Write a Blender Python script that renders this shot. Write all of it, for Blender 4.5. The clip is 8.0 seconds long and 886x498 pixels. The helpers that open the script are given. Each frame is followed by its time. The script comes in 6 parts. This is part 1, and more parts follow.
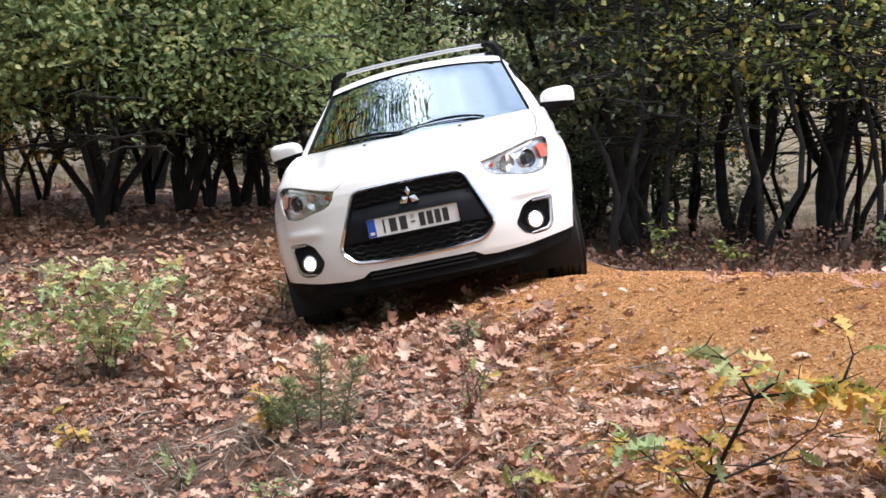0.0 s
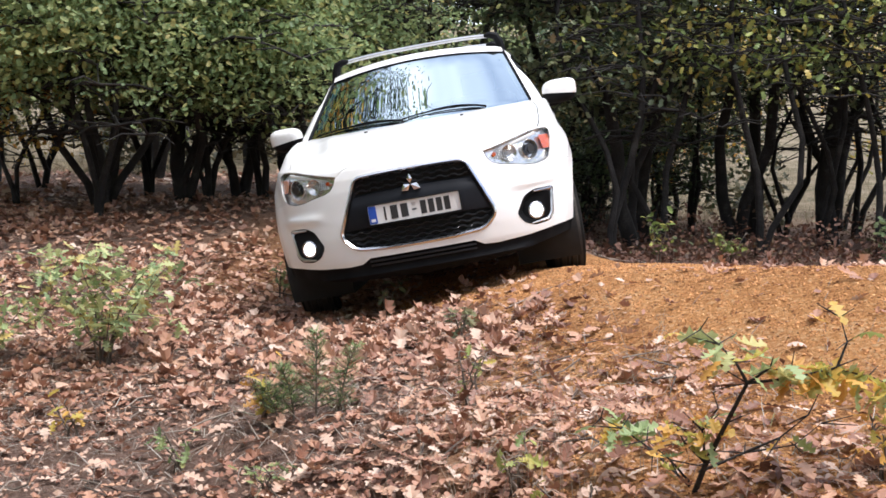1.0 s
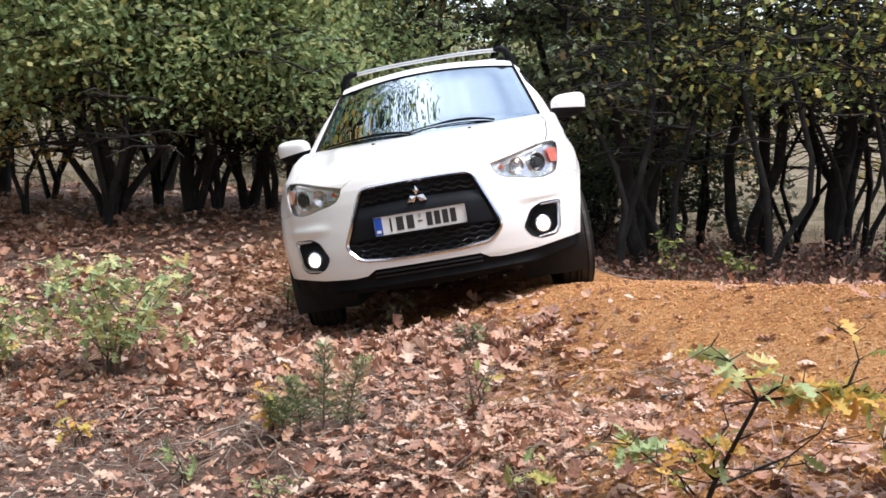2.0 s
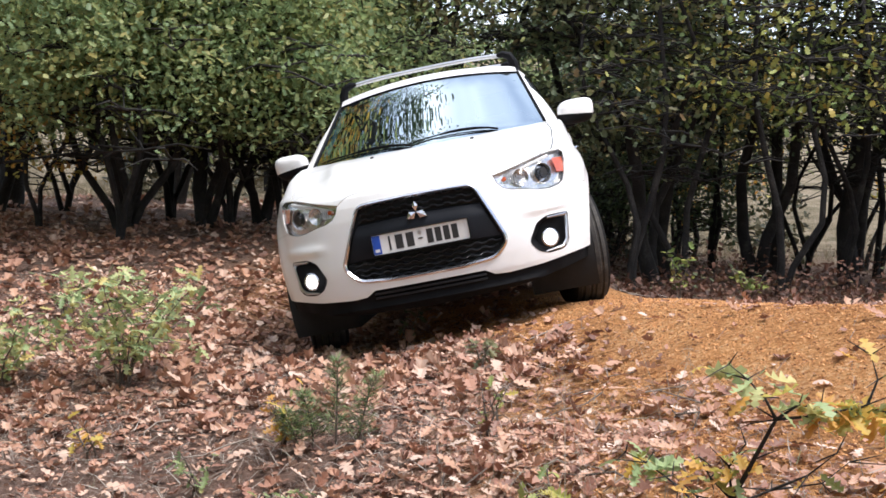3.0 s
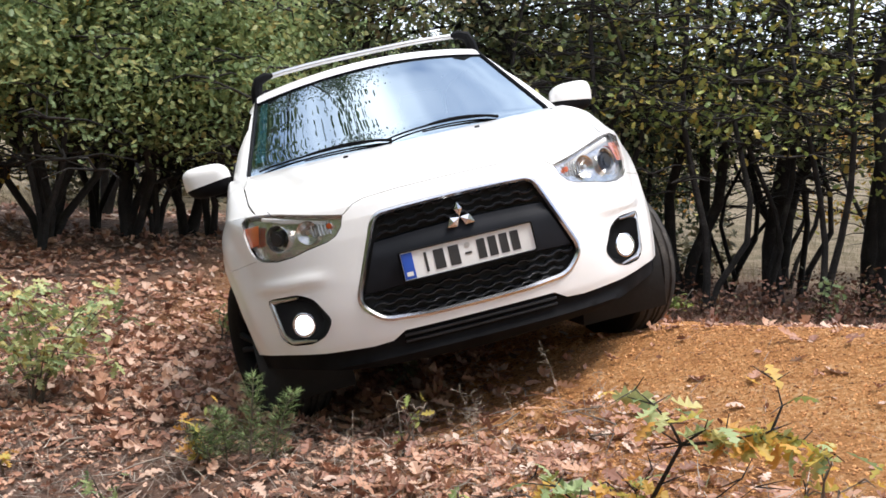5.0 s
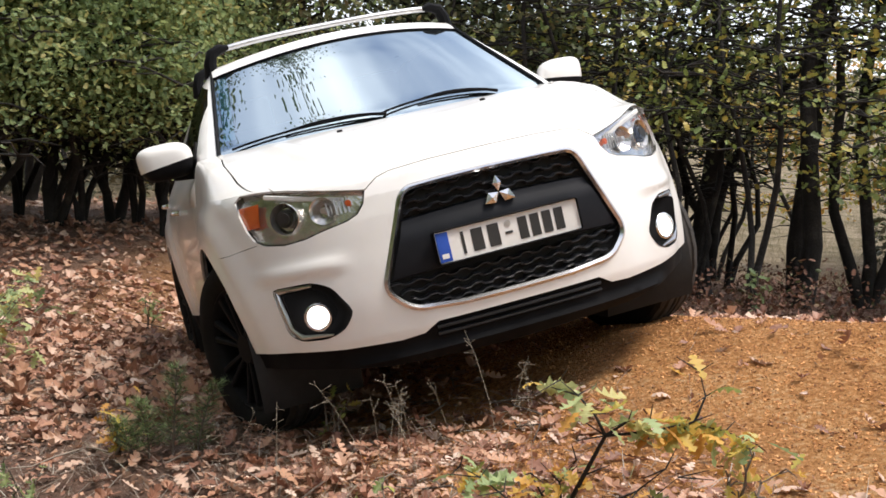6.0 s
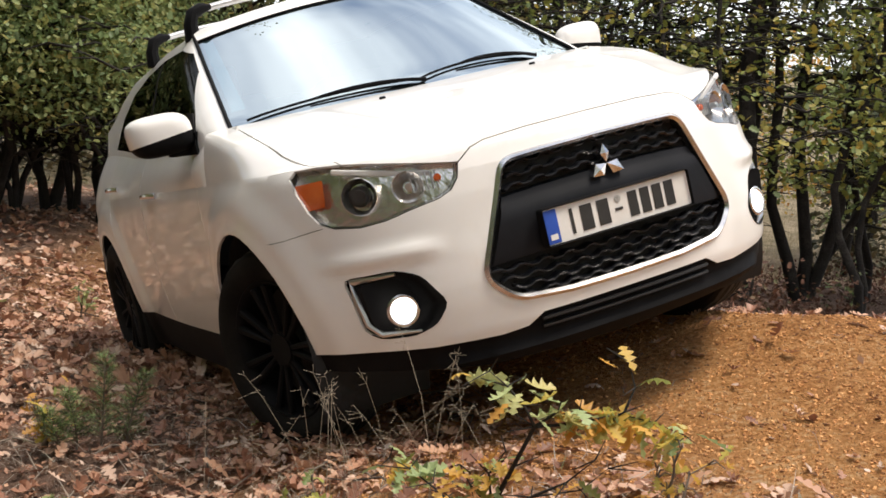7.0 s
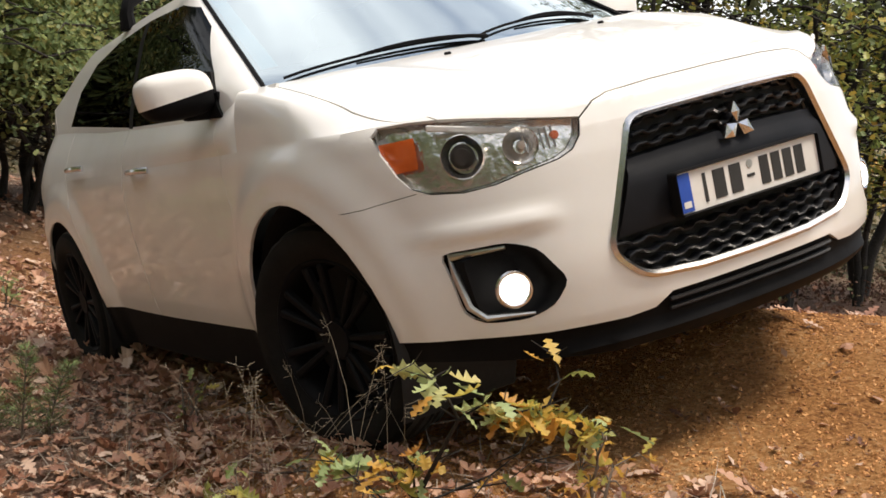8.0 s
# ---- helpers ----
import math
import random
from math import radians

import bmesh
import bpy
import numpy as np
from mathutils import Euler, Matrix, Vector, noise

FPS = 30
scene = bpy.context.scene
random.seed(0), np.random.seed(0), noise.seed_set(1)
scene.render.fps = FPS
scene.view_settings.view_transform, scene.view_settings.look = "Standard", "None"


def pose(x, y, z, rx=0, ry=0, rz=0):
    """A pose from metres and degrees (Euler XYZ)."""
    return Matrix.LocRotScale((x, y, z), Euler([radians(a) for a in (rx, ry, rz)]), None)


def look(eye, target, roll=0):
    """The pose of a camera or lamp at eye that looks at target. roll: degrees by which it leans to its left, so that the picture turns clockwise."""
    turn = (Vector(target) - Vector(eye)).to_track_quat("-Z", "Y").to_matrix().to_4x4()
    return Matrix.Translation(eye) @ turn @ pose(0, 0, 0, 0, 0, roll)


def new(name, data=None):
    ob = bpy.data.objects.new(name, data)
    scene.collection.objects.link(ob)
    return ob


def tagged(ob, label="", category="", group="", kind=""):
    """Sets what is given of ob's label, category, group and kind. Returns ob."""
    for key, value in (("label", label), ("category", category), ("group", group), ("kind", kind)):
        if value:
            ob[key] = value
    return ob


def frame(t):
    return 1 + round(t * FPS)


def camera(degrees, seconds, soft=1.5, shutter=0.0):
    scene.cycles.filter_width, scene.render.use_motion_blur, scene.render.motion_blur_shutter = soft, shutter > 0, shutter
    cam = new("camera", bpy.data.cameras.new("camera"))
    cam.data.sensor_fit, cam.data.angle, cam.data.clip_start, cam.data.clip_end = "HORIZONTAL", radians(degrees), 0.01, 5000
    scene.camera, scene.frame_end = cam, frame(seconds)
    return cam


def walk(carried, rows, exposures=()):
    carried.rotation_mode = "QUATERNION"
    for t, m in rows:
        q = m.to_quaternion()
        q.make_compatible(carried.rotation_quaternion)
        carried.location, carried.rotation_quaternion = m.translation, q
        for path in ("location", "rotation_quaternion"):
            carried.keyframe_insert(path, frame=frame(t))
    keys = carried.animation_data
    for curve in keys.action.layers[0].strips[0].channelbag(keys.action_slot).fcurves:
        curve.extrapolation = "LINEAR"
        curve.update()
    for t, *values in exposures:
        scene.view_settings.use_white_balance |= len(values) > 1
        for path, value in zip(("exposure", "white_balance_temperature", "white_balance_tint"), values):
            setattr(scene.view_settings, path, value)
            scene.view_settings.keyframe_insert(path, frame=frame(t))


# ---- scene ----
cam = camera(40.07, 8.0, soft=1.6)

PATH = [
    (0.0, pose(0.000, 0.000, 1.100, 85.40, -0.00, 0.00)),
    (0.5, pose(0.009, -0.036, 1.067, 85.24, -0.40, 0.10)),
    (1.0, pose(0.011, 0.000, 1.073, 85.12, -0.63, 0.04)),
    (1.5, pose(0.011, 0.004, 1.071, 85.41, -0.87, 0.15)),
    (3.0, pose(-0.015, 0.007, 1.063, 86.61, -1.77, 0.93)),
    (3.5, pose(-0.006, 0.005, 1.079, 86.88, -1.99, 0.82)),
    (4.0, pose(0.006, 0.017, 1.080, 87.18, -2.18, 0.22)),
    (4.5, pose(0.026, 0.021, 1.087, 87.32, -2.39, -0.78)),
    (5.8, pose(0.065, 0.071, 1.077, 87.13, -3.08, -4.59)),
    (6.0, pose(0.067, 0.073, 1.081, 87.01, -3.17, -5.23)),
    (6.5, pose(0.085, 0.087, 1.079, 86.85, -3.49, -6.57)),
    (7.0, pose(0.102, 0.102, 1.078, 86.72, -3.77, -7.85)),
    (7.5, pose(0.116, 0.112, 1.079, 86.62, -3.98, -9.21)),
    (8.0, pose(0.131, 0.118, 1.076, 86.59, -4.34, -10.82)),
]
walk(cam, PATH, exposures=[(0.0, 0.98, 6150, 12), (1.5, 0.98, 6150, 12), (4.0, 0.98, 6150, 12), (5.8, 0.79, 6600, 11), (8.0, 0.61, 7300, 11)])

# ---- light ----
SUN_DIR = Vector((0.29, -0.19, 0.935)).normalized()
world = bpy.data.worlds.new("sky")
scene.world = world
world.use_nodes = True
wn, wl = world.node_tree.nodes, world.node_tree.links
wn.clear()
w_out, w_bg = wn.new("ShaderNodeOutputWorld"), wn.new("ShaderNodeBackground")
w_sky = wn.new("ShaderNodeTexSky")
w_sky.sky_type = "NISHITA"
w_sky.sun_disc = False
w_sky.sun_elevation = math.asin(SUN_DIR.z)
w_sky.sun_rotation = math.atan2(SUN_DIR.x, SUN_DIR.y)
w_sky.dust_density = 1.5
w_co, w_map, w_cl = wn.new("ShaderNodeTexCoord"), wn.new("ShaderNodeMapping"), wn.new("ShaderNodeTexNoise")
w_map.inputs["Scale"].default_value = (1.0, 1.0, 1.5)
w_cl.inputs["Scale"].default_value = 1.7
w_cl.inputs["Detail"].default_value = 4
w_cl.inputs["Roughness"].default_value = 0.55
w_ramp, w_mix = wn.new("ShaderNodeValToRGB"), wn.new("ShaderNodeMix")
w_ramp.color_ramp.elements[0].position, w_ramp.color_ramp.elements[1].position = 0.42, 0.70
w_ramp.color_ramp.elements[0].color = (0.05, 0.05, 0.05, 1)
w_ramp.color_ramp.elements[1].color = (0.88, 0.88, 0.88, 1)
w_mix.data_type = "RGBA"
w_mix.inputs["B"].default_value = (12.5, 12.6, 12.9, 1)
wl.new(w_co.outputs["Generated"], w_map.inputs["Vector"])
wl.new(w_map.outputs["Vector"], w_cl.inputs["Vector"])
wl.new(w_cl.outputs["Fac"], w_ramp.inputs["Fac"])
wl.new(w_ramp.outputs["Color"], w_mix.inputs["Factor"])
wl.new(w_sky.outputs["Color"], w_mix.inputs["A"])
wl.new(w_mix.outputs["Result"], w_bg.inputs["Color"])
w_bg.inputs["Strength"].default_value = 0.12
wl.new(w_bg.outputs["Background"], w_out.inputs["Surface"])
sun_data = bpy.data.lights.new("sun", "SUN")
sun_data.energy, sun_data.angle, sun_data.color = 2.6, radians(18), (1.0, 0.95, 0.88)
sun = new("sun", sun_data)
sun.matrix_world = look(SUN_DIR * 50, (0, 0, 0))


# ---- materials ----
def ramp_node(nt, stops):
    r = nt.nodes.new("ShaderNodeValToRGB")
    el = r.color_ramp.elements
    while len(el) < len(stops):
        el.new(0.5)
    for e, (p, c) in zip(el, stops):
        e.position, e.color = p, (*c, 1)
    return r


def surface(name, stops, rough=0.6, scale=8.0, fine=60.0, bump=0.2, metal=0.0, coat=0.0, island=0.0, spec=0.5, trans=0.0, rand=0.0):
    """Noise-varied material: stops colour the coarse noise, a finer noise adds grain and relief."""
    m = bpy.data.materials.new(name)
    m.use_nodes = True
    nt = m.node_tree
    p = nt.nodes["Principled BSDF"]
    co = nt.nodes.new("ShaderNodeTexCoord")
    n1, n2 = nt.nodes.new("ShaderNodeTexNoise"), nt.nodes.new("ShaderNodeTexNoise")
    n1.inputs["Scale"].default_value, n1.inputs["Detail"].default_value = scale, 5
    n2.inputs["Scale"].default_value, n2.inputs["Detail"].default_value = fine, 4
    for n in (n1, n2):
        nt.links.new(co.outputs["Object"], n.inputs["Vector"])
    mixf = nt.nodes.new("ShaderNodeMath")
    mixf.operation = "MULTIPLY_ADD"
    mixf.inputs[1].default_value = 0.45
    nt.links.new(n2.outputs["Fac"], mixf.inputs[0])
    sub = nt.nodes.new("ShaderNodeMath")
    sub.operation = "MULTIPLY_ADD"
    sub.inputs[1].default_value, sub.inputs[2].default_value = 1.3, -0.38
    nt.links.new(n1.outputs["Fac"], sub.inputs[0])
    nt.links.new(sub.outputs[0], mixf.inputs[2])
    fac = mixf.outputs[0]
    if island or rand:
        src = nt.nodes.new("ShaderNodeNewGeometry") if island else nt.nodes.new("ShaderNodeObjectInfo")
        k = island or rand
        mm = nt.nodes.new("ShaderNodeMix")
        mm.inputs[0].default_value = k
        nt.links.new(fac, mm.inputs[2])
        nt.links.new(src.outputs["Random Per Island" if island else "Random"], mm.inputs[3])
        fac = mm.outputs[0]
    r = ramp_node(nt, stops)
    nt.links.new(fac, r.inputs["Fac"])
    nt.links.new(r.outputs["Color"], p.inputs["Base Color"])
    p.inputs["Roughness"].default_value, p.inputs["Metallic"].default_value = rough, metal
    p.inputs["Specular IOR Level"].default_value = spec
    p.inputs["Coat Weight"].default_value = coat
    p.inputs["Coat Roughness"].default_value = 0.04
    if bump:
        b = nt.nodes.new("ShaderNodeBump")
        b.inputs["Strength"].default_value, b.inputs["Distance"].default_value = bump, 0.6 / fine
        nt.links.new(n2.outputs["Fac"], b.inputs["Height"])
        nt.links.new(b.outputs["Normal"], p.inputs["Normal"])
    if trans:
        tr, ad = nt.nodes.new("ShaderNodeBsdfTranslucent"), nt.nodes.new("ShaderNodeMixShader")
        ad.inputs[0].default_value = trans
        nt.links.new(r.outputs["Color"], tr.inputs["Color"])
        nt.links.new(p.outputs[0], ad.inputs[1])
        nt.links.new(tr.outputs[0], ad.inputs[2])
        nt.links.new(ad.outputs[0], nt.nodes["Material Output"].inputs["Surface"])
    return m


def glow(name, color, strength):
    m = bpy.data.materials.new(name)
    m.use_nodes = True
    p = m.node_tree.nodes["Principled BSDF"]
    p.inputs["Base Color"].default_value = (0.9, 0.9, 0.9, 1)
    p.inputs["Emission Color"].default_value = (*color, 1)
    p.inputs["Emission Strength"].default_value = strength
    return m


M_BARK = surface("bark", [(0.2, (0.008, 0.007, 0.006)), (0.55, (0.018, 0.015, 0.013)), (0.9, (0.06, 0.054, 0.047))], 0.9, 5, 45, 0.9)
M_LEAF_GREEN = surface("leaf_green", [(0.1, (0.13, 0.19, 0.09)), (0.40, (0.24, 0.33, 0.145)), (0.64, (0.35, 0.40, 0.165)), (0.82, (0.48, 0.41, 0.15)), (0.93, (0.50, 0.28, 0.11)), (1.0, (0.38, 0.16, 0.08))], 0.5, 1.2, 25, 0.1, island=0.5, trans=0.5)
# Darker copy of the oak leaf green, with the wood's deep shade in its colour.
M_LEAF_SHADED = surface("leaf_green_shaded", [(0.1, (0.03, 0.05, 0.026)), (0.45, (0.07, 0.11, 0.05)), (0.75, (0.12, 0.16, 0.07)), (0.93, (0.18, 0.16, 0.07)), (1.0, (0.26, 0.15, 0.06))], 0.5, 0.9, 25, 0.1, island=0.6, trans=0.35)
M_LEAF_OLIVE = surface("leaf_olive", [(0.1, (0.06, 0.08, 0.045)), (0.4, (0.13, 0.16, 0.08)), (0.65, (0.20, 0.21, 0.10)), (0.82, (0.27, 0.20, 0.10)), (1.0, (0.28, 0.14, 0.08))], 0.5, 0.9, 25, 0.1, island=0.6, trans=0.42)
M_LEAF_YELLOW = surface("leaf_yellow", [(0.1, (0.22, 0.26, 0.08)), (0.35, (0.50, 0.44, 0.10)), (0.65, (0.70, 0.42, 0.085)), (1.0, (0.52, 0.21, 0.07))], 0.5, 1.5, 25, 0.1, island=0.8, trans=0.45)
M_LITTER = surface("dry_leaf", [(0.05, (0.10, 0.045, 0.03)), (0.25, (0.25, 0.115, 0.072)), (0.45, (0.40, 0.205, 0.128)), (0.62, (0.47, 0.265, 0.165)), (0.78, (0.55, 0.37, 0.275)), (0.9, (0.60, 0.46, 0.37)), (1.0, (0.50, 0.28, 0.11))], 0.55, 3, 30, 0.15, island=0.75, trans=0.12)
M_GRASS = surface("dry_grass", [(0.1, (0.14, 0.10, 0.08)), (0.4, (0.29, 0.225, 0.18)), (0.72, (0.42, 0.36, 0.30)), (0.86, (0.50, 0.46, 0.40)), (0.93, (0.22, 0.24, 0.10)), (1.0, (0.15, 0.20, 0.07))], 0.7, 2, 30, 0.0, island=0.8, trans=0.2)
M_FIELD = surface("field_grass", [(0.1, (0.14, 0.13, 0.06)), (0.4, (0.27, 0.22, 0.13)), (0.7, (0.36, 0.30, 0.20)), (0.9, (0.44, 0.37, 0.28)), (1.0, (0.13, 0.17, 0.06))], 0.7, 0.5, 30, 0.0, island=0.5, trans=0.2)
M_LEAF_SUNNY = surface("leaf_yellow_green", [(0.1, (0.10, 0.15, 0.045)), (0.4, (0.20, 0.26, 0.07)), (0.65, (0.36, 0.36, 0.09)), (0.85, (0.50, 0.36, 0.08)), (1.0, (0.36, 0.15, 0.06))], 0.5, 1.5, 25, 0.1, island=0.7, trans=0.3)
# Bracken browns scaled down: the canopy's shade is put into these stops.
M_BRACKEN_SHADED = surface("bracken", [(0.1, (0.04, 0.022, 0.014)), (0.4, (0.095, 0.042, 0.026)), (0.65, (0.15, 0.066, 0.038)), (0.82, (0.075, 0.095, 0.04)), (1.0, (0.19, 0.15, 0.085))], 0.7, 1.0, 25, 0.1, island=0.55, trans=0.2)
M_NEEDLE = surface("juniper_needle", [(0.1, (0.06, 0.10, 0.035)), (0.5, (0.14, 0.21, 0.07)), (0.9, (0.27, 0.34, 0.12))], 0.6, 9, 40, 0.0, island=0.7)
M_TWIG = surface("dry_twig", [(0.2, (0.06, 0.045, 0.035)), (0.6, (0.17, 0.13, 0.10)), (0.9, (0.32, 0.27, 0.22))], 0.85, 9, 80, 0.3, island=0.6)
M_STONE = surface("clay_crumb", [(0.1, (0.15, 0.062, 0.024)), (0.35, (0.40, 0.18, 0.066)), (0.75, (0.60, 0.30, 0.115)), (0.93, (0.68, 0.38, 0.17)), (1.0, (0.66, 0.47, 0.33))], 0.95, 5, 60, 0.3, island=0.8)
M_STRAW = surface("dry_straw", [(0.1, (0.26, 0.21, 0.15)), (0.6, (0.40, 0.34, 0.26)), (0.9, (0.52, 0.46, 0.38))], 0.6, 9, 80, 0.0, island=0.5)
M_LEAF_PALE = surface("leaf_pale_green", [(0.1, (0.20, 0.28, 0.12)), (0.4, (0.36, 0.44, 0.20)), (0.7, (0.50, 0.50, 0.22)), (0.9, (0.58, 0.42, 0.12)), (1.0, (0.50, 0.22, 0.08))], 0.5, 3, 25, 0.1, island=0.75, trans=0.35)
# Scrub tones kept dark; shade between the far trunks is part of the colour.
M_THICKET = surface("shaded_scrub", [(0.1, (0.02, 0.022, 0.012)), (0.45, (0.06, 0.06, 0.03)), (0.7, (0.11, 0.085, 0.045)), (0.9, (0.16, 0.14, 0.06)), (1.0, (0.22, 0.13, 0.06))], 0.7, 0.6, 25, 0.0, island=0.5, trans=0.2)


# ---- meshes from arrays ----
def mesh_np(name, V, F, mat=None, smooth=False):
    """Mesh from an (n, 3) array of points and an (m, k) array of faces of k corners."""
    me = bpy.data.meshes.new(name)
    V, F = np.asarray(V, dtype=np.float32), np.asarray(F, dtype=np.int32)
    k = F.shape[1]
    me.vertices.add(len(V))
    me.vertices.foreach_set("co", V.ravel())
    me.loops.add(F.size)
    me.loops.foreach_set("vertex_index", F.ravel())
    me.polygons.add(len(F))
    me.polygons.foreach_set("loop_start", np.arange(0, F.size, k, dtype=np.int32))
    me.polygons.foreach_set("use_smooth", np.full(len(F), smooth))
    me.update(calc_edges=True)
    if mat:
        me.materials.append(mat)
    return me


def fbm(x, y, seed=0, octaves=4, scale=1.0):
    """Smooth value noise on arrays."""
    out, amp = np.zeros_like(x, dtype=float), 1.0
    for o in range(octaves):
        fx, fy = x * scale * 2 ** o + 17.3 * o + seed, y * scale * 2 ** o + 5.1 * o - seed
        ix, iy = np.floor(fx).astype(np.int64), np.floor(fy).astype(np.int64)
        u, v = fx - ix, fy - iy
        u, v = u * u * (3 - 2 * u), v * v * (3 - 2 * v)

        def h(a, b):
            n = np.sin(a * 127.1 + b * 311.7 + seed * 3.3) * 43758.5453
            return n - np.floor(n)
        out += amp * ((h(ix, iy) * (1 - u) + h(ix + 1, iy) * u) * (1 - v) + (h(ix, iy + 1) * (1 - u) + h(ix + 1, iy + 1) * u) * v - 0.5)
        amp *= 0.5
    return out


def smooth01(t):
    t = np.clip(t, 0, 1)
    return t * t * (3 - 2 * t)


def lane(y):
    """The low rut, the high wheel line on the clay bank, and the level beside the rut, along y."""
    xl = np.interp(y, [1, 2.6, 3.63, 4.2, 4.8, 5.8, 6.4, 7.3, 9, 10.3, 14], [1.5, 1.1, 0.68, 0.33, -0.06, -0.47, -0.6, -0.74, -0.62, -0.52, -0.4])
    zl = np.interp(y, [1, 2.6, 3.63, 4.2, 4.8, 5.8, 7, 8.5, 10.3, 14, 20], [0.3, 0.33, 0.28, 0.17, 0.09, 0.03, -0.01, -0.01, 0.04, 0.12, 0.15])
    xr = np.interp(y, [1, 3, 4.18, 4.86, 5.9, 6.8, 7.5, 9, 10.2, 14], [3.2, 2.6, 2.05, 1.56, 1.01, 0.78, 0.78, 0.86, 1.0, 1.2])
    zr = np.interp(y, [1, 2.4, 3.3, 4.18, 4.86, 5.5, 6.4, 7.5, 8.5, 9.5, 11, 13, 20], [0.35, 0.48, 0.58, 0.685, 0.60, 0.53, 0.44, 0.33, 0.33, 0.30, 0.12, 0.0, 0.1])
    zb = np.interp(y, [1, 4, 5.3, 6.3, 7.5, 9, 12, 16, 24], [-0.15, -0.13, -0.14, -0.06, 0.0, 0.16, 0.5, 0.6, 0.6])
    return xl, zl, xr, zr, zb


def ground_z(x, y):
    """Height of the ground: leafy hollow, rut, clay bank, and a far hillside."""
    x, y = np.asarray(x, dtype=float), np.asarray(y, dtype=float)
    xl, zl, xr, zr, zb = lane(y)
    s = (x - xl) / (xr - xl)
    c = np.clip(s, 0, 1)
    z = zl + (zr - zl) * (0.5 * c + 0.5 * smooth01(c))
    z = np.where(s < 0, zl + (zb - zl) * smooth01((xl - x) / 1.3), z)
    sight = np.maximum(1.085 - 0.0985 * y, -0.06)
    z = np.where(z > sight, z + (sight - z) * smooth01((s - 1.05) / 0.3) * smooth01((y - 5.0) / 0.8), z)
    far = np.hypot(x, np.maximum(y, 0))
    z = z + np.clip((far - 23) / 90, 0, 1) ** 1.25 * 13.0 * smooth01((y - 5) / 20)
    fine = 0.035 * fbm(x, y, 3, 3, 0.9) + 0.018 * fbm(x, y, 8, 3, 5.0)
    return z + fine * np.where(s > 0.9, 0.6, 1.0)


def clay_amount(x, y):
    """1 on the bare clay of the bank and the track behind, 0 on leaf litter."""
    xl, zl, xr, zr, zb = lane(y)
    s = (x - xl) / (xr - xl)
    edge = np.interp(y, [2, 3.4, 4.3, 4.9, 6, 7, 8, 11], [0.05, 0.10, 0.25, 0.34, 0.36, 0.1, 0.05, -0.1])
    a = smooth01((s - edge + 0.25 * fbm(x, y, 5, 4, 1.3)) / 0.30)
    a = a * (1 - smooth01((y - 8.3) / 1.2)) * (1 - smooth01((x - 5) / 2))
    back = smooth01(1.25 - np.abs(x - xl + 0.45) / 0.8 + 0.5 * fbm(x, y, 2, 3, 1.1)) * smooth01((y - 7.7) / 0.9) * (1 - smooth01((y - 11) / 2)) * 0.5
    return np.maximum(a, back)


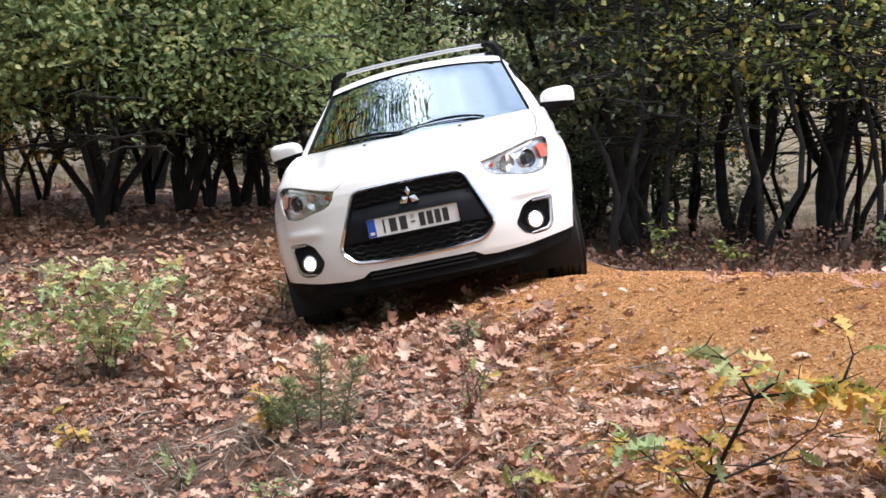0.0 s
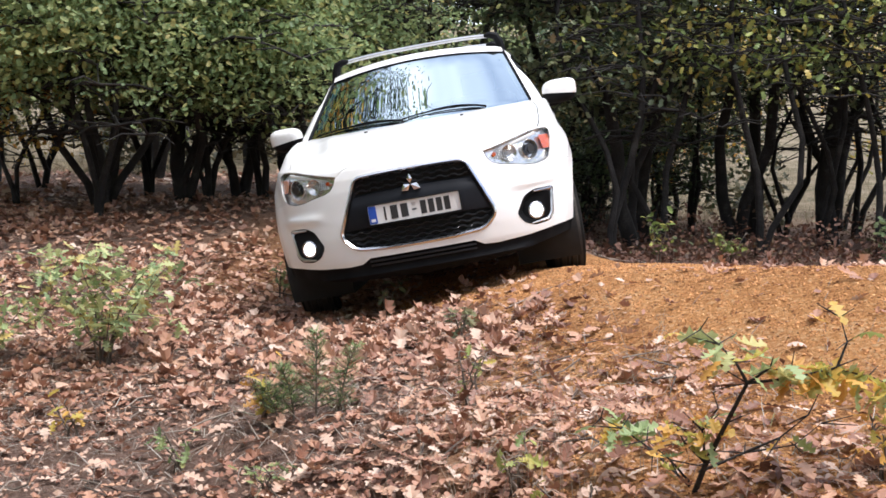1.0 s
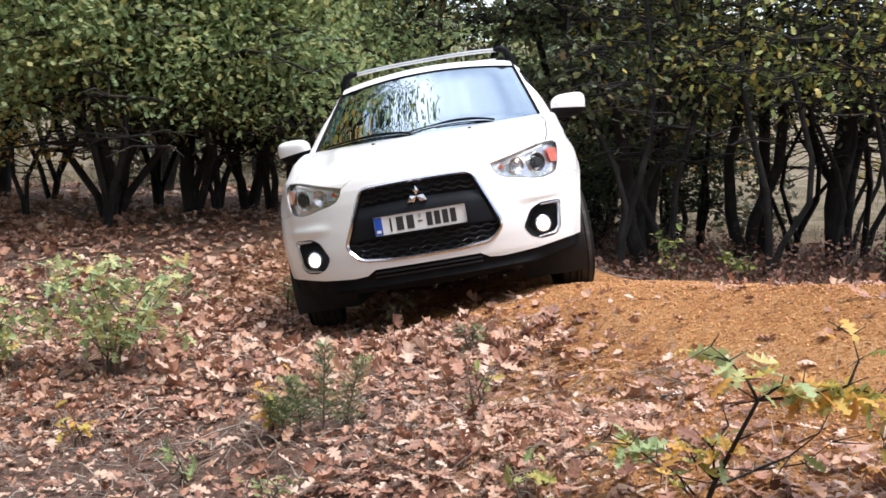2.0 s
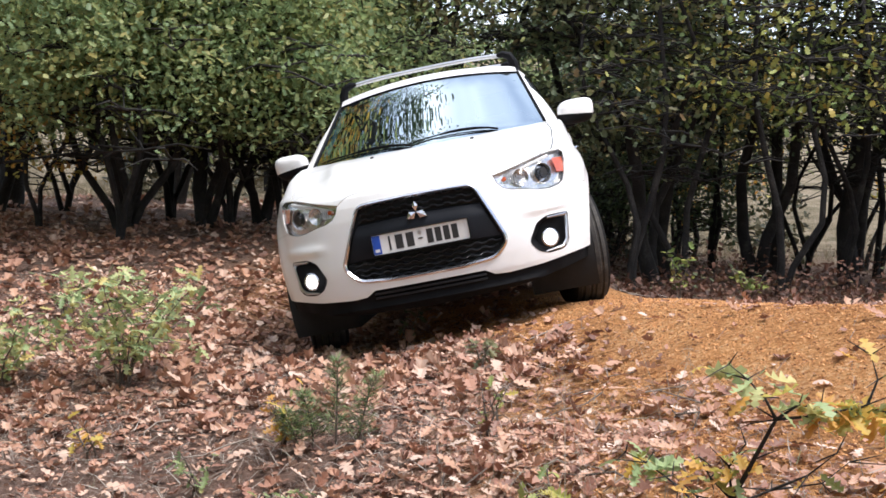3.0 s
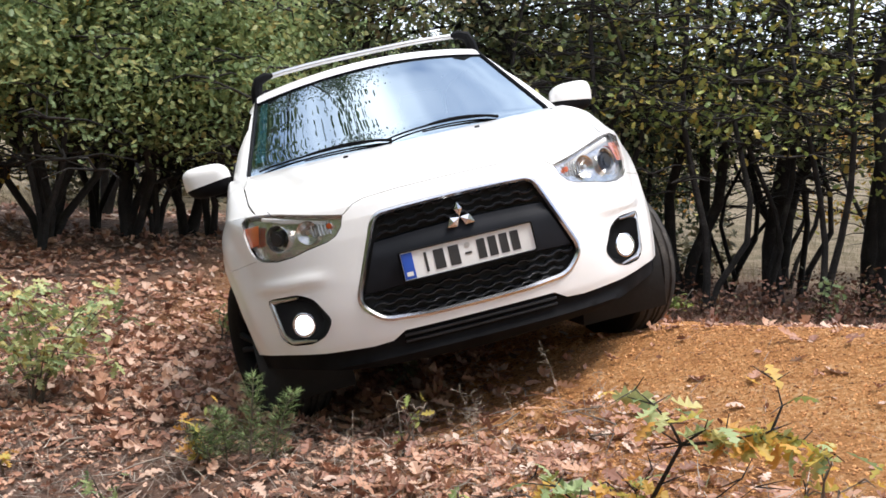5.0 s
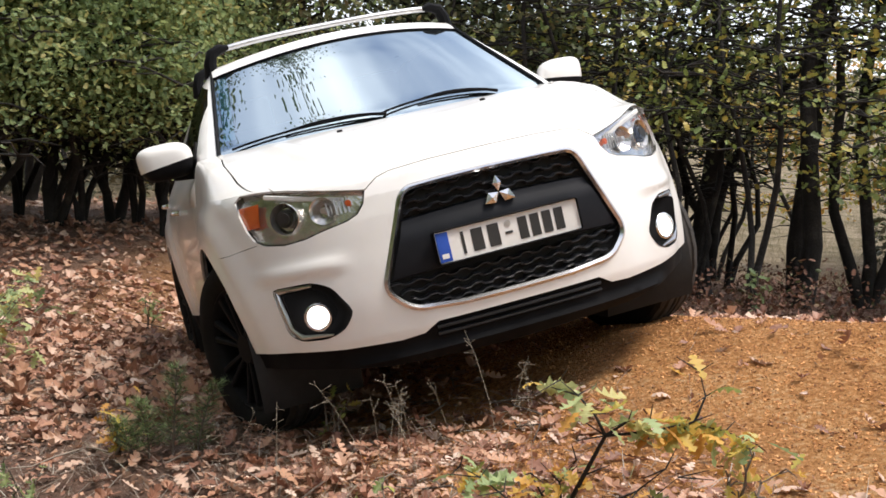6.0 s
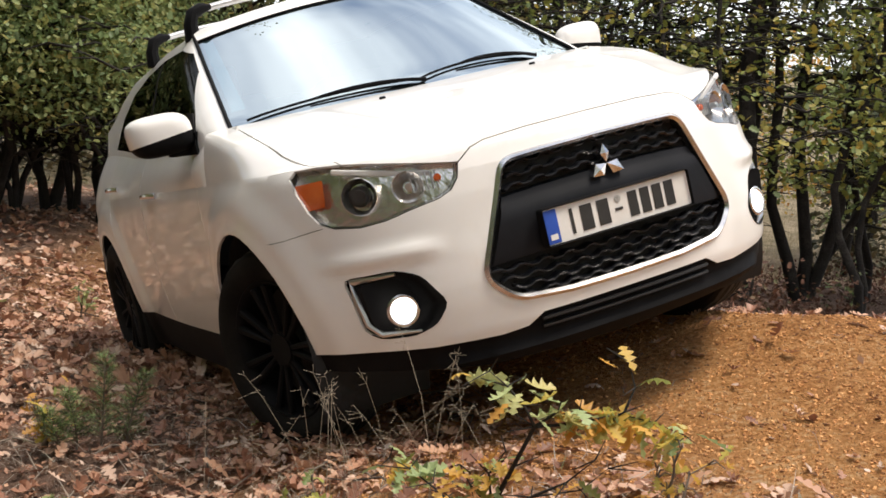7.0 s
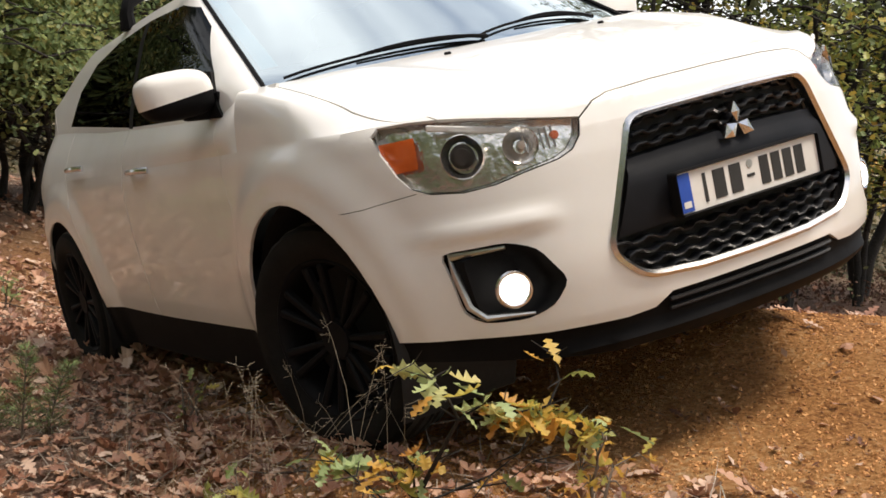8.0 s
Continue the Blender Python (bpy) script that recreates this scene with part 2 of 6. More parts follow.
def build_ground():
    def axis(lo, hi, a, b, step):
        core = np.arange(a, b + 1e-6, step)
        up, dn, d = [b], [a], step
        while up[-1] < hi:
            d *= 1.25
            up.append(up[-1] + d)
        d = step
        while dn[-1] > lo:
            d *= 1.25
            dn.append(dn[-1] - d)
        return np.concatenate([dn[:0:-1], core, up[1:]])
    xs, ys = axis(-300, 300, -4.5, 5.5, 0.035), axis(-300, 400, 2.0, 13.0, 0.035)
    X, Y = np.meshgrid(xs, ys)
    Z = ground_z(X, Y)
    V = np.stack([X, Y, Z], -1).reshape(-1, 3)
    nx, ny = len(xs), len(ys)
    i = (np.arange(ny - 1)[:, None] * nx + np.arange(nx - 1)[None]).ravel()
    me = mesh_np("ground", V, np.stack([i, i + 1, i + nx + 1, i + nx], -1), None, True)
    att = me.attributes.new("clay", "FLOAT", "POINT")
    slope = 0.9 * smooth01((X + 0.15 + 0.7 * fbm(X, Y, 14, 4, 0.8)) / 0.8) * smooth01((7.5 - Y) / 1.5)
    att.data.foreach_set("value", np.maximum(clay_amount(X, Y), slope).astype(np.float32).ravel())
    m = bpy.data.materials.new("forest_floor")
    m.use_nodes = True
    nt = m.node_tree
    p = nt.nodes["Principled BSDF"]
    co = nt.nodes.new("ShaderNodeTexCoord")

    def tex(scale, detail):
        n = nt.nodes.new("ShaderNodeTexNoise")
        n.inputs["Scale"].default_value, n.inputs["Detail"].default_value, n.inputs["Roughness"].default_value = scale, detail, 0.65
        nt.links.new(co.outputs["Object"], n.inputs["Vector"])
        return n
    big, grit, crumbs = tex(1.6, 6), tex(46, 8), tex(150, 5)
    clay = ramp_node(nt, [(0.36, (0.20, 0.075, 0.025)), (0.45, (0.54, 0.235, 0.078)), (0.54, (0.74, 0.37, 0.14)), (0.64, (0.86, 0.58, 0.33))])
    soil = ramp_node(nt, [(0.3, (0.11, 0.064, 0.047)), (0.52, (0.26, 0.16, 0.118)), (0.72, (0.42, 0.30, 0.235))])
    fac = nt.nodes.new("ShaderNodeMix")
    fac.inputs[0].default_value = 0.68
    nt.links.new(big.outputs["Fac"], fac.inputs[2])
    nt.links.new(grit.outputs["Fac"], fac.inputs[3])
    nt.links.new(fac.outputs[0], clay.inputs["Fac"])
    nt.links.new(fac.outputs[0], soil.inputs["Fac"])
    at = nt.nodes.new("ShaderNodeAttribute")
    at.attribute_name = "clay"
    mx = nt.nodes.new("ShaderNodeMix")
    mx.data_type = "RGBA"
    nt.links.new(at.outputs["Fac"], mx.inputs["Factor"])
    nt.links.new(soil.outputs["Color"], mx.inputs["A"])
    nt.links.new(clay.outputs["Color"], mx.inputs["B"])
    # dry pale grass far off
    sx = nt.nodes.new("ShaderNodeSeparateXYZ")
    nt.links.new(co.outputs["Object"], sx.inputs[0])
    mr = nt.nodes.new("ShaderNodeMapRange")
    mr.inputs["From Min"].default_value, mr.inputs["From Max"].default_value = 15, 24
    nt.links.new(sx.outputs["Y"], mr.inputs["Value"])
    field = ramp_node(nt, [(0.3, (0.10, 0.095, 0.05)), (0.5, (0.25, 0.20, 0.125)), (0.7, (0.38, 0.31, 0.22))])
    nt.links.new(big.outputs["Fac"], field.inputs["Fac"])
    mf = nt.nodes.new("ShaderNodeMix")
    mf.data_type = "RGBA"
    nt.links.new(mr.outputs["Result"], mf.inputs["Factor"])
    nt.links.new(mx.outputs["Result"], mf.inputs["A"])
    nt.links.new(field.outputs["Color"], mf.inputs["B"])
    nt.links.new(mf.outputs["Result"], p.inputs["Base Color"])
    p.inputs["Roughness"].default_value, p.inputs["Specular IOR Level"].default_value = 0.95, 0.2
    hs = nt.nodes.new("ShaderNodeMath")
    hs.operation = "ADD"
    nt.links.new(grit.outputs["Fac"], hs.inputs[0])
    nt.links.new(crumbs.outputs["Fac"], hs.inputs[1])
    b = nt.nodes.new("ShaderNodeBump")
    b.inputs["Strength"].default_value, b.inputs["Distance"].default_value = 1.0, 0.045
    nt.links.new(hs.outputs[0], b.inputs["Height"])
    nt.links.new(b.outputs["Normal"], p.inputs["Normal"])
    me.materials.append(m)
    return tagged(new("ground", me), "forest floor with leaf litter and a bare orange clay bank", "ground", kind="structure")


build_ground()


# ---- leaves and trees ----
def leaf_template(segs, width=0.5):
    """A small lobed leaf of length 1 along +y, creased along its midrib."""
    V, F, spine = [], [], []
    for i in range(segs + 1):
        spine.append(len(V))
        V.append((0, 0.12 + 0.88 * i / segs, 0))
    for side in (-1, 1):
        prev = None
        for i in range(segs):
            f = (i + 0.5) / segs
            w = width * (0.45 + 0.55 * math.sin(math.pi * (0.12 + 0.72 * f)))
            y0 = 0.12 + 0.88 * i / segs
            h = 0.88 / segs
            end = (side * w * (0.29 if i < segs - 1 else 0.14), y0 + h)
            ids = []
            for x, y in ((side * w * 0.5, y0 + 0.66 * h), end):
                ids.append(len(V))
                V.append((x, y, 0.18 * abs(x)))
            a, b = spine[i], spine[i + 1]
            chain = ([prev] if prev is not None else []) + ids
            for p, q in zip(chain, chain[1:]):
                F.append((a, p, q))
            F.append((a, ids[-1], b))
            prev = ids[-1]
    stalk = len(V)
    V += [(-0.012, 0.0, 0), (0.012, 0.0, 0)]
    F.append((stalk, stalk + 1, spine[0]))
    return np.array(V, dtype=float), np.array(F)


def oak_leaf(lobes, per_lobe, width):
    """A longer oak leaf of length 1 along +y: widest past the middle, with rounded lobes that lean forward."""
    n = lobes * per_lobe
    V, F = [(-0.012, -0.10, 0), (0.012, -0.10, 0)], [(0, 1, 2)]
    for i in range(n + 1):
        f = i / n
        env = math.sin(math.pi * (0.07 + 0.90 * f ** 1.25)) ** 0.8
        w = 0.5 * width * env * (0.64 - 0.36 * math.cos(2 * math.pi * lobes * f))
        V += [(0, f, 0), (-w, min(1.0, f + 0.05 * env), 0.22 * w), (w, min(1.0, f + 0.05 * env), 0.22 * w)]
        if i:
            a, b = 3 * i - 1, 3 * i + 2
            F += [(a, b, a + 1), (a + 1, b, b + 1), (a, a + 2, b), (a + 2, b + 2, b)]
    return np.array(V, dtype=float), np.array(F)


def rotations(yaw, pitch, roll):
    cy, sy, cp, sp, cr, sr = np.cos(yaw), np.sin(yaw), np.cos(pitch), np.sin(pitch), np.cos(roll), np.sin(roll)
    o, n = np.zeros_like(yaw), np.ones_like(yaw)
    Rz = np.stack([np.stack([cy, -sy, o], -1), np.stack([sy, cy, o], -1), np.stack([o, o, n], -1)], -2)
    Rx = np.stack([np.stack([n, o, o], -1), np.stack([o, cp, -sp], -1), np.stack([o, sp, cp], -1)], -2)
    Ry = np.stack([np.stack([cr, o, sr], -1), np.stack([o, n, o], -1), np.stack([-sr, o, cr], -1)], -2)
    return Rz @ Rx @ Ry


def scatter(template, pos, yaw, pitch, roll, size, curl=None):
    """All leaves of a template at the given places and turns, as one pair of arrays."""
    V, F = template
    R = rotations(yaw, pitch, roll)
    L = np.repeat(V[None], len(pos), 0)
    if curl is not None:
        L = L.copy()
        L[:, :, 2] += curl[:, None] * ((L[:, :, 1] - 0.5) ** 2 * 1.2 + L[:, :, 0] ** 2 * 2.5)
    W = np.einsum("nij,nvj->nvi", R, L * size[:, None, None]) + pos[:, None]
    n = len(V)
    return W.reshape(-1, 3), (F[None] + (np.arange(len(pos)) * n)[:, None, None]).reshape(-1, 3)


def tube(points, radii, sides=8, wobble=0.0, rng=None):
    """A tapered tube along points, as arrays of quads."""
    P = np.asarray(points, dtype=float)
    V, F = [], []
    a0 = None
    for i in range(len(P)):
        d = P[min(i + 1, len(P) - 1)] - P[max(i - 1, 0)]
        d = d / (np.linalg.norm(d) + 1e-9)
        if a0 is None:
            a0 = np.array([1.0, 0, 0]) if abs(d[0]) < 0.8 else np.array([0, 1.0, 0])
        a = a0 - d * (a0 @ d)
        a /= np.linalg.norm(a)
        a0 = a
        b = np.cross(d, a)
        for k in range(sides):
            t = 2 * math.pi * k / sides
            r = radii[i] * (1 + (wobble * (rng.random() - 0.5) if wobble else 0))
            V.append(P[i] + (a * math.cos(t) + b * math.sin(t)) * r)
        if i:
            for k in range(sides):
                p, q = (i - 1) * sides, i * sides
                F.append((p + k, p + (k + 1) % sides, q + (k + 1) % sides, q + k))
    return np.array(V), np.array(F)


def join_arrays(parts):
    V, F, n = [], [], 0
    for v, f in parts:
        V.append(v)
        F.append(f + n)
        n += len(v)
    return np.concatenate(V), np.concatenate(F)


LEAF_NEAR, LEAF_MID, LEAF_FAR = oak_leaf(4, 3, 0.62), leaf_template(3, 0.66), leaf_template(2, 0.62)
LEAF_LOBED = oak_leaf(4, 4, 0.60)
LEAF_CHEAP = (np.array([(0, 0, 0), (-0.3, 0.5, 0.06), (0.3, 0.55, 0.06), (0, 1, 0)], dtype=float), np.array([(0, 2, 1), (1, 2, 3)]))


def grow(rng, stems, spread, limb_from, crown_lo, height):
    """Trunks and limbs of an oak: arrays of wood and the places where leaves may sit. stems: (lean x, lean y, radius, share of height)."""
    wood, tips = [], []
    for lx, ly, rad, share in stems:
        n, h = 9, height * share
        ph, amp = rng.random() * 6, 0.10 + 0.13 * rng.random()
        pts = np.array([[lx * h * (i / n) ** 1.1 + amp * math.sin(ph + i * 0.9) * min(1, i / 2), ly * h * (i / n) + amp * math.cos(ph * 1.3 + i * 0.8) * min(1, i / 2), -0.15 + (h + 0.15) * i / n] for i in range(n + 1)])
        rads = [0.64 * rad * (1.2 if i == 0 else 1.0) * (1 - 0.8 * i / n) + 0.01 for i in range(n + 1)]
        wood.append(tube(pts, rads, 9, 0.22, rng))
        for j in range(9):
            f = limb_from + (1 - limb_from) * (j + rng.random()) / 9
            base = np.array([np.interp(f * n, range(n + 1), pts[:, k]) for k in range(3)])
            ang, ln = rng.random() * 2 * math.pi, spread * (0.5 + 0.6 * rng.random())
            rise = 0.15 + 0.5 * rng.random()
            q = [base]
            for k in range(1, 5):
                ang += (rng.random() - 0.5) * 0.8
                q.append(q[-1] + np.array([math.cos(ang), math.sin(ang), rise - 0.16 * k + 0.3 * (rng.random() - 0.5)]) * ln / 4)
            r0 = rad * 0.42 * (1 - 0.6 * f)
            wood.append(tube(q, [r0, r0 * 0.75, r0 * 0.5, r0 * 0.35, 0.006], 6, 0.2, rng))
            for k in range(1, 5):
                for _ in range(3):
                    a2, l2 = rng.random() * 6.28, 0.25 + 0.45 * rng.random()
                    e = q[k] + np.array([math.cos(a2), math.sin(a2), 0.5 * rng.random() - 0.25]) * l2
                    mid = (q[k] + e) / 2 + np.array([0, 0, 0.05])
                    wood.append(tube([q[k], mid, e], [0.012, 0.008, 0.003], 4))
                    tips += [mid, e]
    return join_arrays(wood), np.array([t for t in tips if t[2] > crown_lo])


def crown(rng, tips, count, template, size, blob, thin_above=99.0, droop=0.0):
    tips = tips[(tips[:, 2] < thin_above) | (rng.random(len(tips)) < 0.1)]
    c = tips[rng.integers(0, len(tips), count)]
    pos = c + rng.normal(0, 1, (count, 3)) * np.array([blob, blob, blob * 0.6])
    pos[:, 2] -= droop * rng.random(count) ** 1.5
    yaw, pit, rol = rng.random(count) * 6.283, rng.normal(-0.5, 0.5, count), rng.normal(0, 0.5, count)
    return scatter(template, pos, yaw, pit, rol, size * (0.7 + 0.6 * rng.random(count)), rng.normal(0, 0.4, count))


def tree_kind(seed, stems, height, spread, limb_from, crown_lo, count, template, size, leaf_mat, blob=0.22, thin_above=99.0, droop=0.0):
    rng = np.random.default_rng(seed)
    (wv, wf), tips = grow(rng, stems, spread, limb_from, crown_lo, height)
    cv, cf = crown(rng, tips, count, template, size, blob, thin_above, droop)
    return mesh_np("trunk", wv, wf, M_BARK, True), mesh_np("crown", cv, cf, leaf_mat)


def plant_tree(kind, x, y, turn=0.0, size=1.0, label="", group="oak trees at the edge of the wood", sink=0.0):
    base = new("oak_tree")
    base.empty_display_size = 0.2
    for me, nm in zip(kind, ("trunk", "crown")):
        o = new(nm, me)
        o.parent = base
    base.matrix_world = pose(x, y, float(ground_z(x, y)) - sink, 0, 0, turn) @ Matrix.Scale(size, 4)
    return tagged(base, label or "slender dark-barked oak with thinning autumn leaves", "tree", group)


def build_trees():
    near_left = tree_kind(11, [(-0.26, 0.0, 0.062, 0.8), (0.03, 0.05, 0.085, 1.0), (0.25, -0.1, 0.07, 0.9), (0.1, -0.3, 0.055, 0.8), (-0.42, 0.1, 0.05, 0.7), (0.42, 0.1, 0.05, 0.75)], 4.6, 2.0, 0.2, 1.5, 21000, LEAF_MID, 0.066, M_LEAF_GREEN, 0.16, 2.6, 0.75)
    bushy = tree_kind(12, [(0.16, 0.05, 0.085, 1.0), (-0.18, 0.1, 0.07, 0.85), (0.35, 0.0, 0.05, 0.7)], 4.8, 1.7, 0.2, 1.5, 9000, LEAF_MID, 0.068, M_LEAF_GREEN, 0.18, 2.7, 0.7)
    dusky = tree_kind(22, [(0.1, 0.05, 0.075, 1.0), (-0.15, 0.1, 0.06, 0.85)], 5.2, 1.8, 0.3, 1.3, 6500, LEAF_MID, 0.085, M_LEAF_OLIVE, 0.25)
    shade = tree_kind(23, [(0.08, 0.05, 0.08, 1.0), (-0.2, 0.1, 0.06, 0.9), (0.3, 0.0, 0.05, 0.8)], 3.6, 1.5, 0.18, 0.75, 4200, LEAF_FAR, 0.095, M_LEAF_SHADED, 0.28)
    slim = tree_kind(24, [(-0.2, 0.0, 0.045, 1.0), (0.14, 0.05, 0.05, 0.9), (0.45, 0.0, 0.035, 0.7)], 4.4, 1.3, 0.24, 1.5, 4800, LEAF_MID, 0.066, M_LEAF_GREEN, 0.18, 2.7, 0.6)
    lean_l = tree_kind(13, [(-0.38, 0.0, 0.12, 1.0), (0.1, 0.1, 0.07, 0.8)], 5.5, 1.5, 0.35, 1.9, 1700, LEAF_FAR, 0.088, M_LEAF_SHADED)
    straight = tree_kind(14, [(-0.05, 0.03, 0.14, 1.0)], 6.5, 1.6, 0.35, 1.9, 1500, LEAF_FAR, 0.088, M_LEAF_OLIVE)
    twin = tree_kind(15, [(-0.12, 0.0, 0.10, 1.0), (0.1, 0.0, 0.11, 0.95)], 6.0, 1.5, 0.35, 1.9, 1500, LEAF_FAR, 0.088, M_LEAF_GREEN)
    multi = tree_kind(16, [(-0.25, 0.0, 0.10, 0.9), (0.02, 0.1, 0.12, 1.0), (0.26, 0.0, 0.10, 0.95), (0.45, -0.05, 0.07, 0.8)], 6.0, 1.5, 0.35, 1.9, 1800, LEAF_FAR, 0.088, M_LEAF_SUNNY)
    thin = tree_kind(17, [(0.1, 0.0, 0.05, 1.0), (-0.18, 0.1, 0.04, 0.8)], 4.5, 1.0, 0.3, 1.6, 1100, LEAF_FAR, 0.088, M_LEAF_OLIVE)
    golden = tree_kind(18, [(-0.1, 0.0, 0.05, 1.0), (0.15, 0.1, 0.05, 0.9)], 3.6, 1.1, 0.25, 0.9, 2200, LEAF_FAR, 0.1, M_LEAF_YELLOW)
    L = "low green oak with several dark stems and dense drooping foliage"
    for x, y, a, s in [(-3.25, 11.6, 0, 1.0), (-2.55, 12.0, 130, 0.95)]:
        plant_tree(near_left, x, y, a, s, L)
    for x, y, a, s in [(-4.9, 12.6, 40, 1.0), (-2.1, 12.6, 80, 0.95), (-1.55, 12.9, 200, 0.95)]:
        plant_tree(bushy, x, y, a, s, "bushy green oak on a short dark trunk")
    for x, y, a, s in [(-0.7, 13.4, 300, 1.0), (0.4, 14.0, 20, 1.0), (1.3, 14.4, 150, 1.0)]:
        plant_tree(dusky, x, y, a, s, "oak with thinning olive and brown leaves")
    for x, y, a, s in [(-3.05, 12.7, 10, 1.0), (-2.35, 12.2, 170, 0.9), (-1.8, 12.3, 60, 0.95), (-1.5, 11.9, 250, 0.85)]:
        plant_tree(slim, x, y, a, s, "oak with thin crooked dark stems")
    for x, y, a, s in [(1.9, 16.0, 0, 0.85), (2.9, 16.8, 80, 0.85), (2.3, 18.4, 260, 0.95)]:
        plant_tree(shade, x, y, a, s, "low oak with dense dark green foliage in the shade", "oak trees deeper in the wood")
    amber = tree_kind(41, [(0.05, 0.0, 0.04, 1.0), (-0.12, 0.05, 0.035, 0.9)], 3.9, 1.5, 0.55, 2.35, 3000, LEAF_MID, 0.08, M_LEAF_YELLOW, 0.22)
    plant_tree(amber, -3.15, 11.1, 0, 1.0, "oak with an amber autumn crown")
    plant_tree(golden, -4.05, 11.6, 0, 0.62, "small oak with yellow autumn leaves")
    plant_tree(golden, 3.6, 19.0, 70, 1.1, "small oak with yellow autumn leaves")
    plant_tree(golden, 7.9, 20.0, 150, 1.1, "small oak with yellow autumn leaves")
    T = "dark-barked oak leaning over the forest edge"
    for k, x, y, a, s, lab in [
            (thin, 1.75, 12.5, 0, 1.0, ""), (lean_l, 2.2, 13.6, 0, 1.0, T), (straight, 2.45, 14.6, 30, 0.8, ""),
            (twin, 3.55, 14.6, 0, 1.0, "pair of dark oak trunks from one root"), (thin, 3.3, 16, 90, 1.0, ""), (straight, 3.95, 15.4, 160, 0.9, ""),
            (straight, 4.55, 14.2, 8, 1.15, "tall thick oak with rough dark bark"), (thin, 4.3, 13.6, 60, 1.0, ""), (lean_l, 4.75, 15.2, 175, 0.9, T),
            (straight, 5.6, 13.9, 70, 1.1, ""), (straight, 5.35, 13.2, 200, 1.2, "tall thick oak with rough dark bark"), (multi, 6.25, 13.5, 0, 1.0, "oak with dark stems spreading from one root"),
            (thin, 7.2, 13.8, 200, 1.2, ""), (thin, 7.6, 13.0, 120, 1.2, ""), (twin, 8.2, 14.0, 45, 1.0, ""), (multi, 9.2, 14.4, 90, 1.0, ""), (straight, 10.2, 15, 10, 1.0, "")]:
        plant_tree(k, x, y, a, s, lab)
    sparse = tree_kind(25, [(-0.12, 0.0, 0.05, 1.0), (0.2, 0.05, 0.045, 0.9)], 4.4, 1.5, 0.4, 1.75, 1000, LEAF_MID, 0.085, M_LEAF_SUNNY, 0.2)
    for x, y, a, s in [(3.3, 12.6, 0, 1.0), (4.5, 12.4, 100, 1.0), (2.4, 13.0, 210, 1.0), (5.3, 15.6, 40, 1.1)]:
        plant_tree(sparse, x, y, a, s, "thin oak with few yellowing leaves")
    bare = tree_kind(26, [(-0.25, 0.0, 0.04, 1.0), (0.12, 0.1, 0.05, 0.9), (0.4, -0.1, 0.035, 0.8), (0.02, 0.0, 0.045, 0.7)], 4.6, 1.1, 0.4, 1.9, 500, LEAF_FAR, 0.09, M_LEAF_OLIVE, 0.2)
    for x, y, a, s in [(4.4, 15.6, 0, 0.9), (5.6, 17.0, 200, 1.0), (-4.6, 14.0, 30, 0.9)]:
        plant_tree(bare, x, y, a, s, "thin crooked dark stems with hardly any leaves")
    sunny = tree_kind(19, [(-0.1, -0.05, 0.06, 1.0), (0.15, 0.0, 0.05, 0.9)], 4.2, 1.5, 0.3, 1.25, 2400, LEAF_MID, 0.09, M_LEAF_SUNNY, 0.2)
    plant_tree(sunny, 6.0, 11.6, 0, 1.0, "young oak with yellow-green leaves hanging over the bank")
    plant_tree(sunny, 7.6, 11.9, 140, 1.05, "young oak with yellow-green leaves hanging over the bank")
    rng = np.random.default_rng(5)
    kinds = [tree_kind(30 + k, st, 5.5, 1.6, 0.3, 1.2, 1700, LEAF_CHEAP, 0.17, mt) for k, (st, mt) in enumerate((
        ([(-0.05, 0.03, 0.13, 1.0)], M_LEAF_OLIVE), ([(-0.12, 0.0, 0.10, 1.0), (0.1, 0.0, 0.1, 0.95)], M_LEAF_GREEN), ([(-0.35, 0.0, 0.11, 1.0)], M_LEAF_OLIVE),
        ([(0.2, 0.1, 0.07, 1.0), (-0.2, 0.1, 0.06, 0.8)], M_LEAF_YELLOW), ([(0.12, 0.05, 0.1, 1.0), (-0.16, 0.1, 0.08, 0.85)], M_LEAF_GREEN), ([(0.3, 0.0, 0.1, 1.0), (-0.2, 0.0, 0.1, 0.9), (0.05, 0.1, 0.1, 1.0)], M_LEAF_OLIVE)))]
    sky_block_oak = tree_kind(40, [(0.12, 0.05, 0.16, 1.0), (-0.16, 0.1, 0.12, 0.85)], 5.5, 2.1, 0.22, 0.8, 8000, LEAF_CHEAP, 0.14, M_LEAF_GREEN, 0.3)
    for i in range(46):
        x, y = -9 + 22 * rng.random(), 16 + 18 * rng.random()
        if 0.25 < x / y < 0.45:
            continue
        plant_tree(kinds[rng.integers(0, 6)], x, y, rng.random() * 360, 0.55 + 0.25 * rng.random(), "", "oak trees deeper in the wood")
    tall = tree_kind(20, [(0.05, 0.0, 0.17, 1.0), (-0.1, 0.05, 0.13, 0.9)], 9.0, 2.3, 0.42, 4.0, 17000, LEAF_CHEAP, 0.085, M_LEAF_SHADED, 0.3)
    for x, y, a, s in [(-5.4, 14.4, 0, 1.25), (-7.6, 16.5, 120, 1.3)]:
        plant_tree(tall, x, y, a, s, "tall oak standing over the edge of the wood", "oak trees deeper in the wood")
    # Oaks out of view, added to cut sky light from behind and beside the car.
    for k in range(13):
        a = radians(150 + 17 * k)
